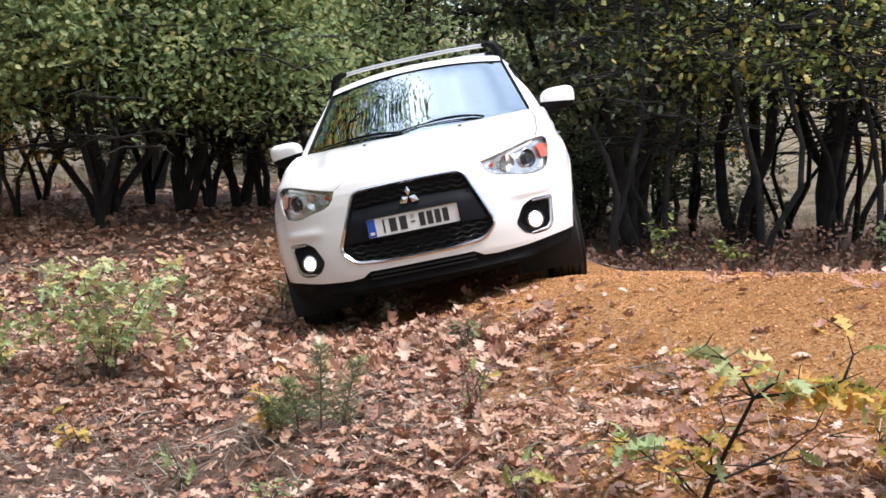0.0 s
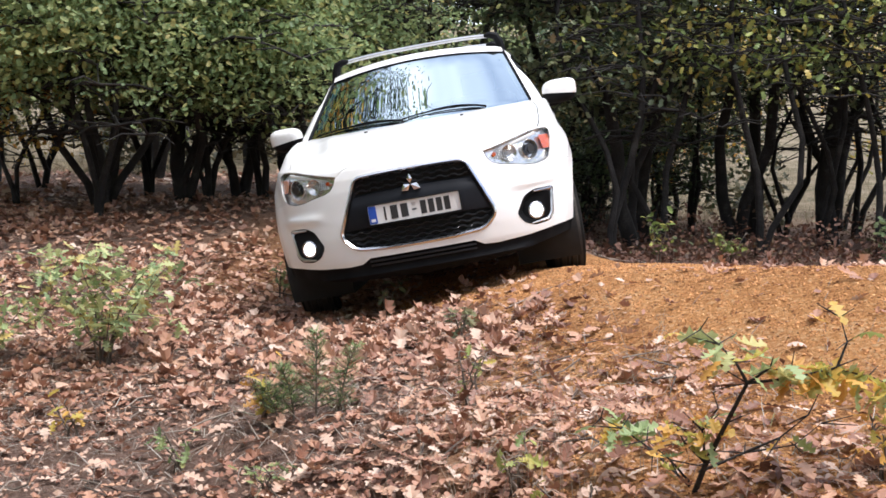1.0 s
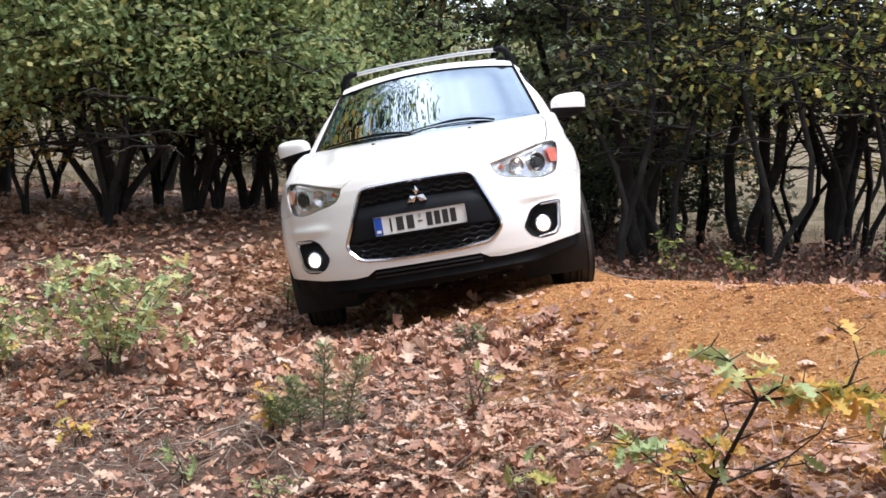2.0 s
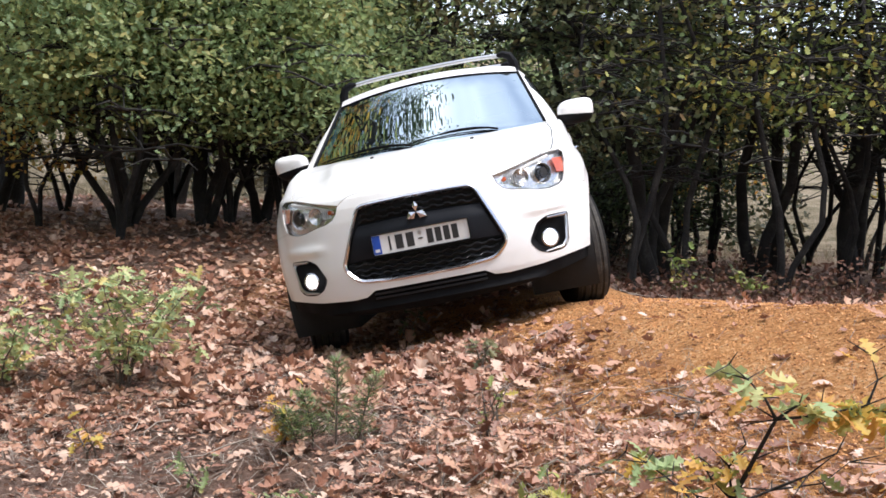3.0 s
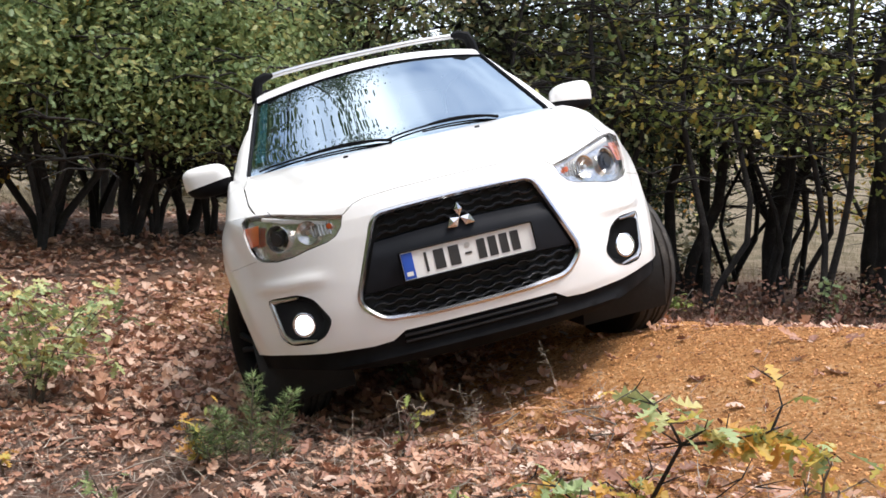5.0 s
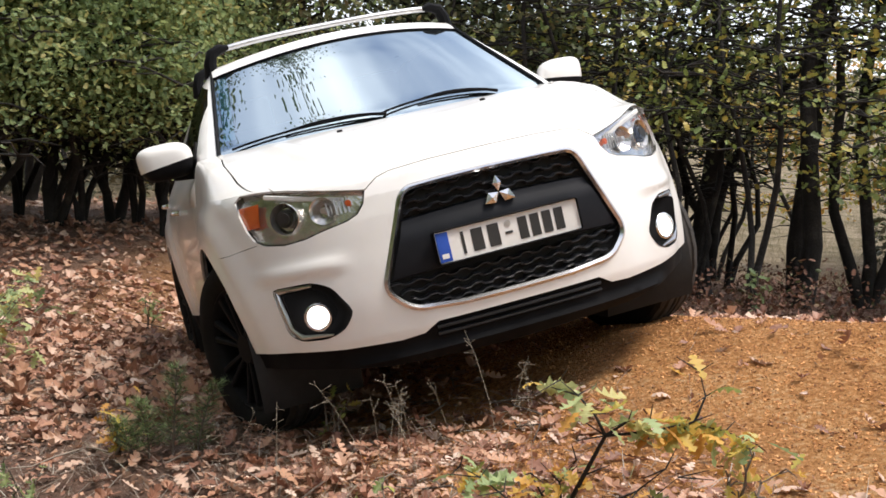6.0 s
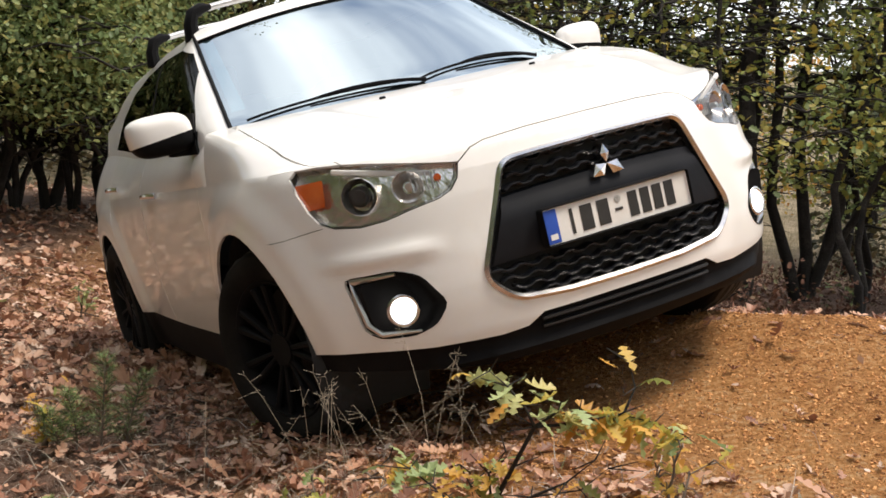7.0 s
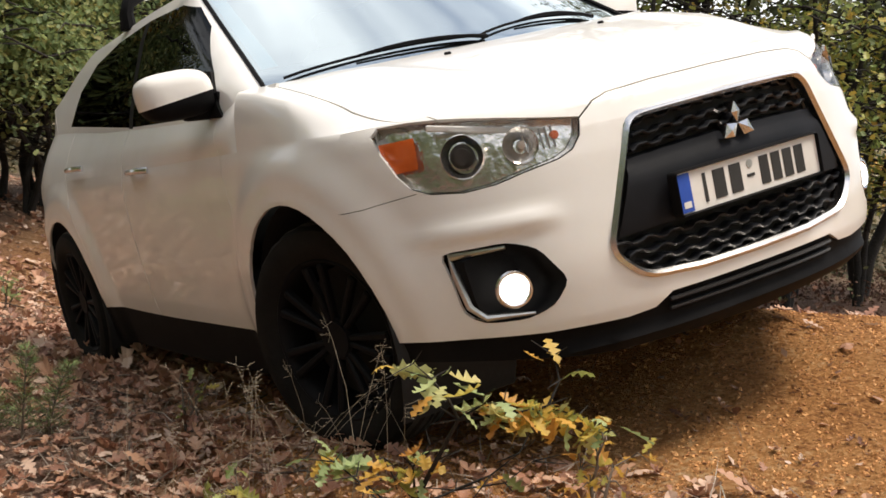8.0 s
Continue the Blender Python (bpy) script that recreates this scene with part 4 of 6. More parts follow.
def build_wheel(side):
    """Tyre with its rim below it, axle along x, centre at the origin; side 1 faces +x."""
    prof = [(-0.085, 0.235), (-0.106, 0.262), (-0.112, 0.295), (-0.104, 0.326), (-0.088, 0.341), (-0.066, 0.346), (-0.060, 0.338), (-0.052, 0.338), (-0.046, 0.347), (-0.022, 0.348), (-0.017, 0.339), (-0.009, 0.339), (-0.004, 0.348),
            (0.004, 0.348), (0.009, 0.339), (0.017, 0.339), (0.022, 0.348), (0.046, 0.347), (0.052, 0.338), (0.060, 0.338), (0.066, 0.346), (0.088, 0.341), (0.104, 0.326), (0.112, 0.295), (0.106, 0.262), (0.085, 0.235)]
    n = 56
    bm = bmesh.new()
    rings = []
    for k in range(n):
        a = 2 * math.pi * k / n
        rings.append([bm.verts.new((x, (r - (0.004 if k % 2 and abs(x) > 0.06 and r > 0.33 else 0)) * math.cos(a), (r - (0.004 if k % 2 and abs(x) > 0.06 and r > 0.33 else 0)) * math.sin(a))) for x, r in prof])
    for k in range(n):
        p, q = rings[k], rings[(k + 1) % n]
        for i in range(len(prof) - 1):
            bm.faces.new((p[i], p[i + 1], q[i + 1], q[i]))
    tyre = bm
    rim = bmesh.new()
    pr = [(-0.085, 0.236), (-0.08, 0.218), (0.06, 0.215), (0.088, 0.228), (0.094, 0.237), (0.09, 0.243), (0.082, 0.238)]
    rr = [[rim.verts.new((side * x, r * math.cos(2 * math.pi * k / 40), r * math.sin(2 * math.pi * k / 40))) for x, r in pr] for k in range(40)]
    for k in range(40):
        p, q = rr[k], rr[(k + 1) % 40]
        for i in range(len(pr) - 1):
            rim.faces.new((p[i], p[i + 1], q[i + 1], q[i]))
    spokes = []
    for k in range(7):
        for d in (-9, 9):
            a = 360 * k / 7 + d
            b = box((0.026, 0.19, 0.020), (side * 0.068, 0, 0), (0, 0, 0), 0.005, 1)
            for v in b.verts:
                far = (v.co.y + 0.095) / 0.19
                v.co.y += 0.13
                v.co.x += side * 0.016 * far
                v.co.z *= 0.8 + 0.5 * far
            bmesh.ops.rotate(b, cent=(0, 0, 0), matrix=Matrix.Rotation(math.radians(a), 3, "X"), verts=b.verts[:])
            spokes.append(b)
    hub = disc(0.062, 0.05, (side * 0.062, 0, 0), (0, 90, 0), 24, bevel=0.008)
    back = disc(0.20, 0.02, (side * -0.02, 0, 0), (0, 90, 0), 32)
    return tyre, merged(rim, *spokes, hub), back


def build_car():
    car = new("car")
    tagged(car, "white compact crossover with black grille, tilted across the clay bank", "car")
    zs = [0.17 + 0.75 * k / 44 for k in range(45)]
    ss = [(k / 64) ** 0.9 for k in range(65)] + [1 + k / 104 for k in range(1, 105)] + [2 + k / 14 for k in range(1, 15)]
    low = Sheet([[skin(s, z) for s in ss] for z in zs])
    front = lambda c: c.y < -0.3
    side = lambda c: c.x > 0.6 and c.y > -0.75
    lens = low.take(HEADLAMP, (0, 2), front)
    low.take(grown(HEADLAMP, 0.004), (0, 2), front).free()
    bonnet_low = low.take(BONNET_EDGE, (0, 2), front)
    low.take(grown(BONNET_EDGE, 0.0035), (0, 2), front).free()
    low.take(FOG, (0, 2), front).free()
    low.take(GRILLE, (0, 2), front).free()
    low.take(arc(0, 0.412), (1, 2), side).free()
    low.take(arc(BASE, 0.40), (1, 2), side).free()
    low.take([(-0.05, 0.1), (-0.05, 0.228), (0.45, 0.245), (0.70, 0.282), (0.95, 0.325), (0.95, 0.1)], (0, 2), front).free()
    skirt = low.take([(-0.05, 0.1), (-0.05, 0.366), (0.295, 0.366), (0.345, 0.336), (0.42, 0.330), (0.60, 0.338), (0.90, 0.369), (0.95, 0.1)], (0, 2), front)
    low.take([(0.775, 0.7388), (0.86, 0.7208), (0.95, 0.7118), (0.95, 0.7097), (0.86, 0.7187), (0.775, 0.7367)], (0, 2), front).free()
    bumper = low.take([(-0.05, 0.2), (-0.05, 0.93), (0.47, 0.93), (0.47, 0.735), (0.70, 0.725), (0.795, 0.737), (0.86, 0.719), (0.93, 0.712), (0.95, 0.2)], (0, 2), lambda c: c.y < -0.34)
    sill = low.take([(0.2, 0.1), (0.2, 0.335), (1.2, 0.335), (2.45, 0.345), (2.6, 0.1)], (1, 2), side)
    up = Sheet([[shoulder(s, t) for s in ss if s <= 1.15] for t in [(k / 26) ** 1.3 for k in range(27)]])
    bonnet_up = up.take(BONNET_TOP, (0, 1))
    up.take(grown(BONNET_TOP, 0.006), (0, 1)).free()
    def flank_point(s, t):
        b = skin(s, 0.92)
        top = cabin_x(belt(b.y), b.y) * (b.x / skin(2, 0.92).x if s > 2 else 1)
        return Vector((b.x * (1 - t) + top * t + (0.012 + 0.013 * (1 - float(smooth01((b.y - 0.36) / 0.35)))) * math.sin(math.pi * t) * min(1, b.x * 3) * float(smooth01((b.y - 0.22) / 0.28)), b.y - 0.10 * max(0.0, s - 2) * t, 0.92 + (belt(b.y) - 0.92) * t))
    fs = [1.11 + 0.89 * k / 92 for k in range(93)] + [2 + k / 14 for k in range(1, 15)]
    flank = Sheet([[flank_point(s, t) for s in fs] for t in [k / 8 for k in range(9)]])
    cabin_rows = []
    for k in range(21):
        t, y0 = k / 20, 0.35
        for _ in range(12):
            y0 = pillar_y(belt(y0) * (1 - t) + roof_edge(y0) * t)
        y1 = 2.95 + 0.15 * t
        cabin_rows.append([Vector((cabin_x(z, y), y, z)) for y in [y0 + (y1 - y0) * (q / 100) ** 1.25 for q in range(101)] for z in [belt(y) * (1 - t) + roof_edge(y) * t]])
    cabin = Sheet(cabin_rows)
    # doors
    doors = []
    for poly_low, poly_up in (([(0.50, 0.336), (0.46, 0.50), (0.455, 0.75), (0.485, 0.95), (1.545, 0.95), (1.545, 0.336)], [(0.485, 0.9), (0.535, 1.10), (1.545, 1.10), (1.545, 0.9)]),
                              ([(1.551, 0.336), (1.551, 0.95), (2.50, 0.95), (2.40, 0.78), (2.27, 0.60), (2.215, 0.346)], [(1.551, 0.9), (1.551, 1.2), (2.62, 1.2), (2.50, 0.9)])):
        a, b = low.take(poly_low, (1, 2), side), flank.take(poly_up, (1, 2))
        low.take(grown(poly_low, 0.003), (1, 2), side).free()
        flank.take(grown(poly_up, 0.003), (1, 2)).free()
        doors.append(merged(a, b))
    win_f = [(0.50, 1.047), (0.60, 1.185), (0.77, 1.345), (0.91, 1.430), (1.06, 1.462), (1.50, 1.470), (1.50, 1.082)]
    win_r = [(1.56, 1.084), (1.56, 1.468), (2.0, 1.452), (2.36, 1.405), (2.60, 1.31), (2.70, 1.165)]
    panes = [cabin.take(w, (1, 2)) for w in (win_f, win_r)]
    pillar = cabin.take([(1.50, 1.075), (1.50, 1.47), (1.56, 1.468), (1.56, 1.08)], (1, 2))
    glass_rows = [1.055 + 0.455 * k / 22 for k in range(23)]
    wind = Sheet([[screen(u / 24, z) for u in range(25)] for z in glass_rows])
    roof = Sheet([[roof_point(u / 16, v / 30) for u in range(17)] for v in range(31)])
    tail = Sheet([[flank_point(2 + q, 1) * (1 - t) + roof_point((1 - q * q) ** 0.5, 1) * t for q in [k / 14 for k in range(15)]] for t in [k / 10 for k in range(11)]])
    inner = (0, 1.2, 0.75)
    part("bumper", thick(both(bumper)), M_PAINT, car, "white moulded front bumper")
    part("bonnet", thick(both(merged(bonnet_low, bonnet_up)), 0.010), M_PAINT, car, "white bonnet with two soft ridges")
    part("roof", thick(both(merged(roof.bm)), 0.015), M_PAINT, car)
    part("tailgate", thick(both(tail.bm), 0.015), M_PAINT, car)
    half_body = merged(low.bm, up.bm, flank.bm, cabin.bm)
    for k, (fl, nm) in enumerate(((False, "left"), (True, "right"))):
        m = (lambda b: flip(b)) if fl else (lambda b: b.copy())
        sg = -1 if fl else 1
        part("wing_and_side", thick(m(half_body), 0.010), M_PAINT, car, "white wing, side wall and pillars")
        dr = [part("door", thick(m(d), 0.012), M_PAINT, car) for d in doors]
        part("sill", thick(m(sill), 0.012), M_BLACK, car, "black sill cladding")
        part("door_pillar", thick(m(pillar), 0.006), M_BLACK, car, "black pillar between the windows")
        for w in panes:
            part("side_window", m(w), M_SIDEGLASS, car, "dark tinted side window")
        for d, (hy, hz, hx) in zip(dr, ((1.30, 0.912, 0.885), (2.235, 0.965, 0.862))):
            h = rod([(sg * (hx - 0.012), hy - 0.095, hz), (sg * (hx + 0.012), hy - 0.07, hz + 0.004), (sg * (hx + 0.016), hy, hz + 0.006), (sg * (hx + 0.010), hy + 0.075, hz + 0.004), (sg * (hx - 0.015), hy + 0.095, hz)], 0.012, 8)
            part("door_handle", h, M_CHROME, d, "chrome door handle")
        # mirror
        cap = bmesh.new()
        bmesh.ops.create_uvsphere(cap, u_segments=28, v_segments=18, radius=1)
        for v in cap.verts:
            x, y, z = v.co
            q = lambda a, e: math.copysign(abs(a) ** e, a)
            v.co = Vector((0.115 * q(x, 0.6) + 0.012 * z, 0.075 * q(y, 0.75) - 0.0, 0.078 * q(z, 0.62)))
            v.co = Vector((sg * (0.925 + v.co.x), 0.60 + v.co.y + 0.25 * v.co.x, 1.135 + v.co.z))
        cap2 = cap.copy()
        bmesh.ops.bisect_plane(cap, geom=cap.verts[:] + cap.edges[:] + cap.faces[:], plane_co=(sg * 0.925, 0, 1.118), plane_no=(sg * 0.12, 0, 1), clear_inner=True)
        bmesh.ops.bisect_plane(cap2, geom=cap2.verts[:] + cap2.edges[:] + cap2.faces[:], plane_co=(sg * 0.925, 0, 1.118), plane_no=(sg * 0.12, 0, 1), clear_outer=True)
        for v in cap2.verts:
            v.co.x = sg * 0.925 + (v.co.x - sg * 0.925) * 0.97
        mir = part("mirror", merged(cap2, box((0.15, 0.05, 0.05), (sg * 0.835, 0.60, 1.065), (0, -sg * 6, 0), 0.015), box((0.012, 0.15, 0.10), (sg * 0.806, 0.60, 1.07), (0, 0, 0), 0.005)), M_BLACK, car, "black mirror foot and lower shell")
        part("mirror_cap", cap, M_PAINT, mir, "white mirror cap")
        sail = bmesh.new()
        tri3 = [(0.47, 1.036), (0.62, 1.044), (0.70, 1.20), (0.61, 1.19), (0.52, 1.075)]
        sail.faces.new([sail.verts.new((sg * (cabin_x(z, y) + 0.010), y, z)) for y, z in tri3])
        part("mirror_sail", thick(sail, 0.012, (0, 0.6, 1.0)), M_BLACK, car)
        # lamp unit behind its lens
        lamp = part("headlamp", m(lens.copy()), M_LENS, car, "clear headlamp lens with projector and amber indicator")
        bowl = m(lens.copy())
        for v in bowl.verts:
            v.co.y += 0.036
            v.co.x *= 0.985
        part("lamp_bowl", bowl, M_LAMPBOWL, lamp, "grey reflector bowl")
        rim = [(x, z) for x, z in HEADLAMP]
        wall, ring = bmesh.new(), []
        for x, z in grown(rim, 0.0015):
            y = nose_y(x, z) if x < 0.79 else -0.43
            ring.append((wall.verts.new((sg * x, y + 0.002, z)), wall.verts.new((sg * x * 0.985, y + 0.039, z))))
        for a, b in zip(ring, ring[1:] + ring[:1]):
            wall.faces.new((a[0], b[0], b[1], a[1]))
        part("lamp_rim", wall, M_REFLECT, lamp)
        px, pz = 0.668, 0.806
        py = nose_y(px, pz)
        tilt = (90, 0, sg * 34)
        part("projector", merged(disc(0.031, 0.05, (sg * px, py + 0.030, pz), tilt, bevel=0.01)), M_INK, lamp, "dark projector lens")
        bz = bmesh.new()
        bmesh.ops.create_cone(bz, cap_ends=False, segments=32, radius1=0.035, radius2=0.054, depth=0.03, matrix=pose(sg * px, py + 0.030, pz, *tilt))
        part("projector_ring", thick(bz, 0.003, (sg * px, py + 0.2, pz)), M_REFLECT, lamp, "bright ring round the projector")
        px, pz = 0.555, 0.805
        py = nose_y(px, pz)
        bz = bmesh.new()
        bmesh.ops.create_cone(bz, cap_ends=True, segments=32, radius1=0.012, radius2=0.046, depth=0.03, matrix=pose(sg * px, py + 0.028, pz, 90, 0, sg * 26))
        bmesh.ops.delete(bz, geom=[f for f in bz.faces if len(f.verts) > 4 and f.calc_area() > 0.004], context="FACES")
        part("reflector", bz, M_REFLECT, lamp, "high beam reflector")
        part("bulb", disc(0.010, 0.03, (sg * px, py + 0.022, pz), (90, 0, sg * 26), 14, bevel=0.003), M_SILVER, lamp)
        strip = box((0.30, 0.012, 0.016), (sg * 0.60, nose_y(0.6, 0.87) + 0.032, 0.858), (0, -sg * 13, sg * 36), 0.003, 1)
        part("light_strip", strip, M_PLATE, lamp, "ribbed clear strip along the top")
        cover = Sheet([])
        cover.bm.free()
        cover.bm = lens.copy()
        ind = m(cover.take([(0.742, 0.874), (0.81, 0.872), (0.81, 0.792), (0.758, 0.796)], (0, 2)))
        cover.bm.free()
        for v in ind.verts:
            v.co.y += 0.014
            v.co.x *= 0.992
        part("indicator", ind, M_AMBER, lamp, "amber indicator")
        part("position_lamp", disc(0.011, 0.02, (sg * 0.475, nose_y(0.475, 0.81) + 0.032, 0.812), (90, 0, sg * 20), 18, bevel=0.004), M_AMBER, lamp, "small amber lamp")
        for k in range(6):
            rx = 0.478 + 0.013 * k
            part("reflector_rib", rod([(sg * rx, nose_y(rx, 0.80) + 0.030, 0.783), (sg * rx, nose_y(rx, 0.83) + 0.028, 0.835)], 0.0028, 6), M_SILVER, lamp)
        # fog lamp
        pocket, ring = bmesh.new(), []
        c = (0.655, 0.475)
        for x, z in FOG:
            ring.append([pocket.verts.new((sg * x, nose_y(x, z) - 0.002, z)), pocket.verts.new((sg * (x + (c[0] - x) * 0.14), nose_y(x, z) + 0.035, z + (c[1] - z) * 0.14)), pocket.verts.new((sg * (x + (c[0] - x) * 0.22), nose_y(c[0], c[1]) + 0.075, z + (c[1] - z) * 0.22))])
        for a, b in zip(ring, ring[1:] + ring[:1]):
            for i in (0, 1):
                pocket.faces.new((a[i], b[i], b[i + 1], a[i + 1]))
        pocket.faces.new([r[2] for r in ring])
        fog = part("fog_lamp", pocket, M_BLACK, car, "black fog lamp recess")
        trim = [(0.655, 0.570), (0.755, 0.568), (0.752, 0.52), (0.738, 0.435), (0.712, 0.400), (0.62, 0.394)]
        part("chrome_trim", rod([(sg * (x + (0.66 - x) * 0.04), nose_y(x, z) + 0.010, z) for x, z in trim], [0.005, 0.012, 0.013, 0.012, 0.010, 0.004], 8), M_SILVER, fog, "chrome hook trim")
        fx, fz = 0.655, 0.462
        fy = nose_y(fx, fz)
        part("lamp_glass", disc(0.035, 0.02, (sg * fx, fy + 0.014, fz), (90, 0, sg * 22), 28, bevel=0.006), M_FOG, fog, "lit round fog lamp")
        hoop = rod([(sg * fx + math.cos(a) * 0.042 * math.cos(math.radians(22)), fy + 0.012 + sg * math.cos(a) * 0.042 * math.sin(math.radians(22)) * sg * sg, fz + 0.042 * math.sin(a)) for a in [2 * math.pi * k / 28 for k in range(28)]], 0.007, 8, True)
        part("lamp_hoop", hoop, M_CHROME, fog, "chrome ring")
        # wheel housings
        for yc in (0, BASE):
            ln, ring = bmesh.new(), []
            for y, z in arc(yc, 0.413, -30, 210, 26):
                ring.append([ln.verts.new((sg * xx, y, z)) for xx in (0.872, 0.5)])
            for a, b in zip(ring, ring[1:]):
                ln.faces.new((a[0], b[0], b[1], a[1]))
            ln.faces.new([r[1] for r in ring])
            part("wheel_housing", ln, M_DARKIN, car, "black wheel housing")
    # skirt and lower intake
    sk = both(skirt)
    for v in sk.verts:
        v.co.y += 0.012 - 0.026 * math.exp(-((v.co.z - 0.268) / 0.022) ** 2) * float(smooth01((0.66 - abs(v.co.x)) / 0.1))
        v.co.x *= 0.992
    part("front_skirt", thick(sk, 0.01), M_BLACK, car, "black lower bumper skirt")
    for z in (0.345, 0.322):
        part("intake_slat", rod([(x, nose_y(x, z) + 0.004, z) for x in [-0.30 + 0.6 * k / 16 for k in range(17)]], 0.006, 6), M_SLAT, car)
    # grille
    outer = GRILLE[1:-1]
    full = [(0.0, 0.835)] + outer + [(0.0, 0.398)] + [(-x, z) for x, z in reversed(outer)]
    inner_o = grown(full, -0.019)
    part("grille_surround", bar_frame(full, inner_o, 0.03, nose_y), M_CHROME, car, "chrome frame round the grille")
    backing = bmesh.new()
    gx = [k / 24 for k in range(25)]
    rows = []
    for k in range(21):
        z = 0.405 + 0.43 * k / 20
        hw = itp(z, [0.398, 0.418, 0.502, 0.826, 0.838], [0.33, 0.355, 0.445, 0.308, 0.29]) - 0.006
        rows.append([backing.verts.new((hw * (2 * g - 1), nose_y(hw * (2 * g - 1), z) + 0.045, z)) for g in gx])
    for a, b in zip(rows, rows[1:]):
        for i in range(24):
            backing.faces.new((a[i], a[i + 1], b[i + 1], b[i]))
    grille = part("grille", backing, M_DARKIN, car, "black grille backing")
    pan, rows = bmesh.new(), []
    for k, (z, d) in enumerate(((0.525, 0.04), (0.530, 0.012), (0.56, 0.006), (0.64, 0.004), (0.675, 0.006), (0.690, 0.016), (0.712, 0.018), (0.718, 0.04))):
        hw = itp(z, [0.502, 0.826], [0.445, 0.308]) - 0.024
        rows.append([pan.verts.new((hw * (2 * g - 1), nose_y(hw * (2 * g - 1), z + 0.02 * (1 - (2 * g - 1) ** 2)) + d, z + (0.012 * (1 - (2 * g - 1) ** 2)))) for g in gx])
    for a, b in zip(rows, rows[1:]):
        for i in range(24):
            pan.faces.new((a[i], a[i + 1], b[i + 1], b[i]))
    part("grille_panel", pan, M_GRILLE, grille, "satin black panel behind the plate")
    for z, in ((0.795,), (0.762,), (0.732,), (0.507,), (0.478,), (0.450,), (0.425,)):
        hw = itp(z, [0.398, 0.418, 0.502, 0.826], [0.33, 0.352, 0.445, 0.308]) - 0.03
        b, rows = bmesh.new(), []
        n = 84
        for k in range(n + 1):
            x = -hw + 2 * hw * k / n
            ph = (x / 0.075 + (0.5 if round(z * 1000) % 2 else 0)) % 1
            wv = 0.009 * (1 if ph < 0.36 else 0 if 0.5 < ph < 0.86 else (0.5 - ph) / 0.14 if ph <= 0.5 else (ph - 0.86) / 0.14) + 0.012 * (1 - (x / hw) ** 2) * (1 if z > 0.7 else 0)
            y = nose_y(x, z) + 0.012
            rows.append([b.verts.new((x, y + 0.03, z + wv + 0.004)), b.verts.new((x, y + 0.004, z + wv + 0.003)), b.verts.new((x, y, z + wv)), b.verts.new((x, y + 0.004, z + wv - 0.005)), b.verts.new((x, y + 0.03, z + wv - 0.004))])
        for p, q in zip(rows, rows[1:]):
            for i in range(4):
                b.faces.new((p[i], q[i], q[i + 1], p[i + 1]))
        part("slat", b, M_SLAT, grille)
    # three-lozenge badge
    badge = bmesh.new()
    L, hw2 = 0.062, 0.0215
    for a in (90, 210, 330):
        d, n_ = Vector((math.cos(math.radians(a)), 0, math.sin(math.radians(a)))), Vector((-math.sin(math.radians(a)), 0, math.cos(math.radians(a))))
        c0 = Vector((0, nose_y(0, 0.735) - 0.001, 0.735))
        pts = [c0 + d * 0.002, c0 + d * L * 0.5 + n_ * hw2, c0 + d * L, c0 + d * L * 0.5 - n_ * hw2]
        if a == 90:
            pts = [c0 + d * 0.002, c0 + d * L * 0.48 + n_ * hw2 * 0.72, c0 + d * L * 0.92, c0 + d * L * 0.48 - n_ * hw2 * 0.72]
        fr = [badge.verts.new(p + Vector((0, -0.006, 0))) for p in pts]
        bk = [badge.verts.new(p + Vector((0, 0.03, 0))) for p in pts]
        mid = badge.verts.new(sum(pts, Vector()) / 4 + Vector((0, -0.012, 0)))
        for k in range(4):
            badge.faces.new((fr[k], fr[(k + 1) % 4], mid))
            badge.faces.new((fr[k], bk[k], bk[(k + 1) % 4], fr[(k + 1) % 4]))
    part("badge", badge, M_CHROME, car, "chrome badge of three lozenges", 20)
    # number plate: bars in place of characters
    pz, py = 0.600, -0.889
    plate = part("number_plate", box((0.520, 0.008, 0.112), (0, py + 0.004, pz), (0, 0, 0), 0.003, 1), M_PLATE, car, "white number plate with a blue band")
    edge = rounded([(-0.262, pz - 0.058), (0.262, pz - 0.058), (0.262, pz + 0.058), (-0.262, pz + 0.058)], 0.012, 3)
    part("plate_holder", bar_frame(edge, grown(edge, -0.007), 0.02, lambda x, z: py + 0.002), M_BLACK, plate)
    part("blue_band", box((0.043, 0.003, 0.098), (-0.2325, py - 0.0012, pz), (0, 0, 0), 0.001, 1), M_BLUE, plate, "blue band")
    part("bar", box((0.024, 0.002, 0.016), (-0.2325, py - 0.003, pz - 0.03)), M_PLATE, plate)
    for x, w in ((-0.163, 0.010), (-0.112, 0.040), (-0.054, 0.040), (0.052, 0.032), (0.096, 0.032), (0.140, 0.032), (0.184, 0.032)):
        part("bar", box((w, 0.002, 0.074), (x, py - 0.001, pz)), M_INK, plate)
    part("bar", box((0.026, 0.002, 0.008), (0.0, py - 0.001, pz - 0.004)), M_INK, plate)
    part("stamp", disc(0.011, 0.003, (0.0, py - 0.0005, pz + 0.026), (90, 0, 0), 16), M_SILVER, plate)
    # screen, cowl and wipers
    part("windscreen", both(wind.bm), M_WINDSCREEN, car, "windscreen mirroring sky and branches")
    edge_l = [screen(1, z) + Vector((0.004, -0.006, 0)) for z in glass_rows]
    for sg in (1, -1):
        part("screen_seal", rod([(sg * p.x, p.y, p.z) for p in edge_l], 0.008, 6), M_BLACK, car)
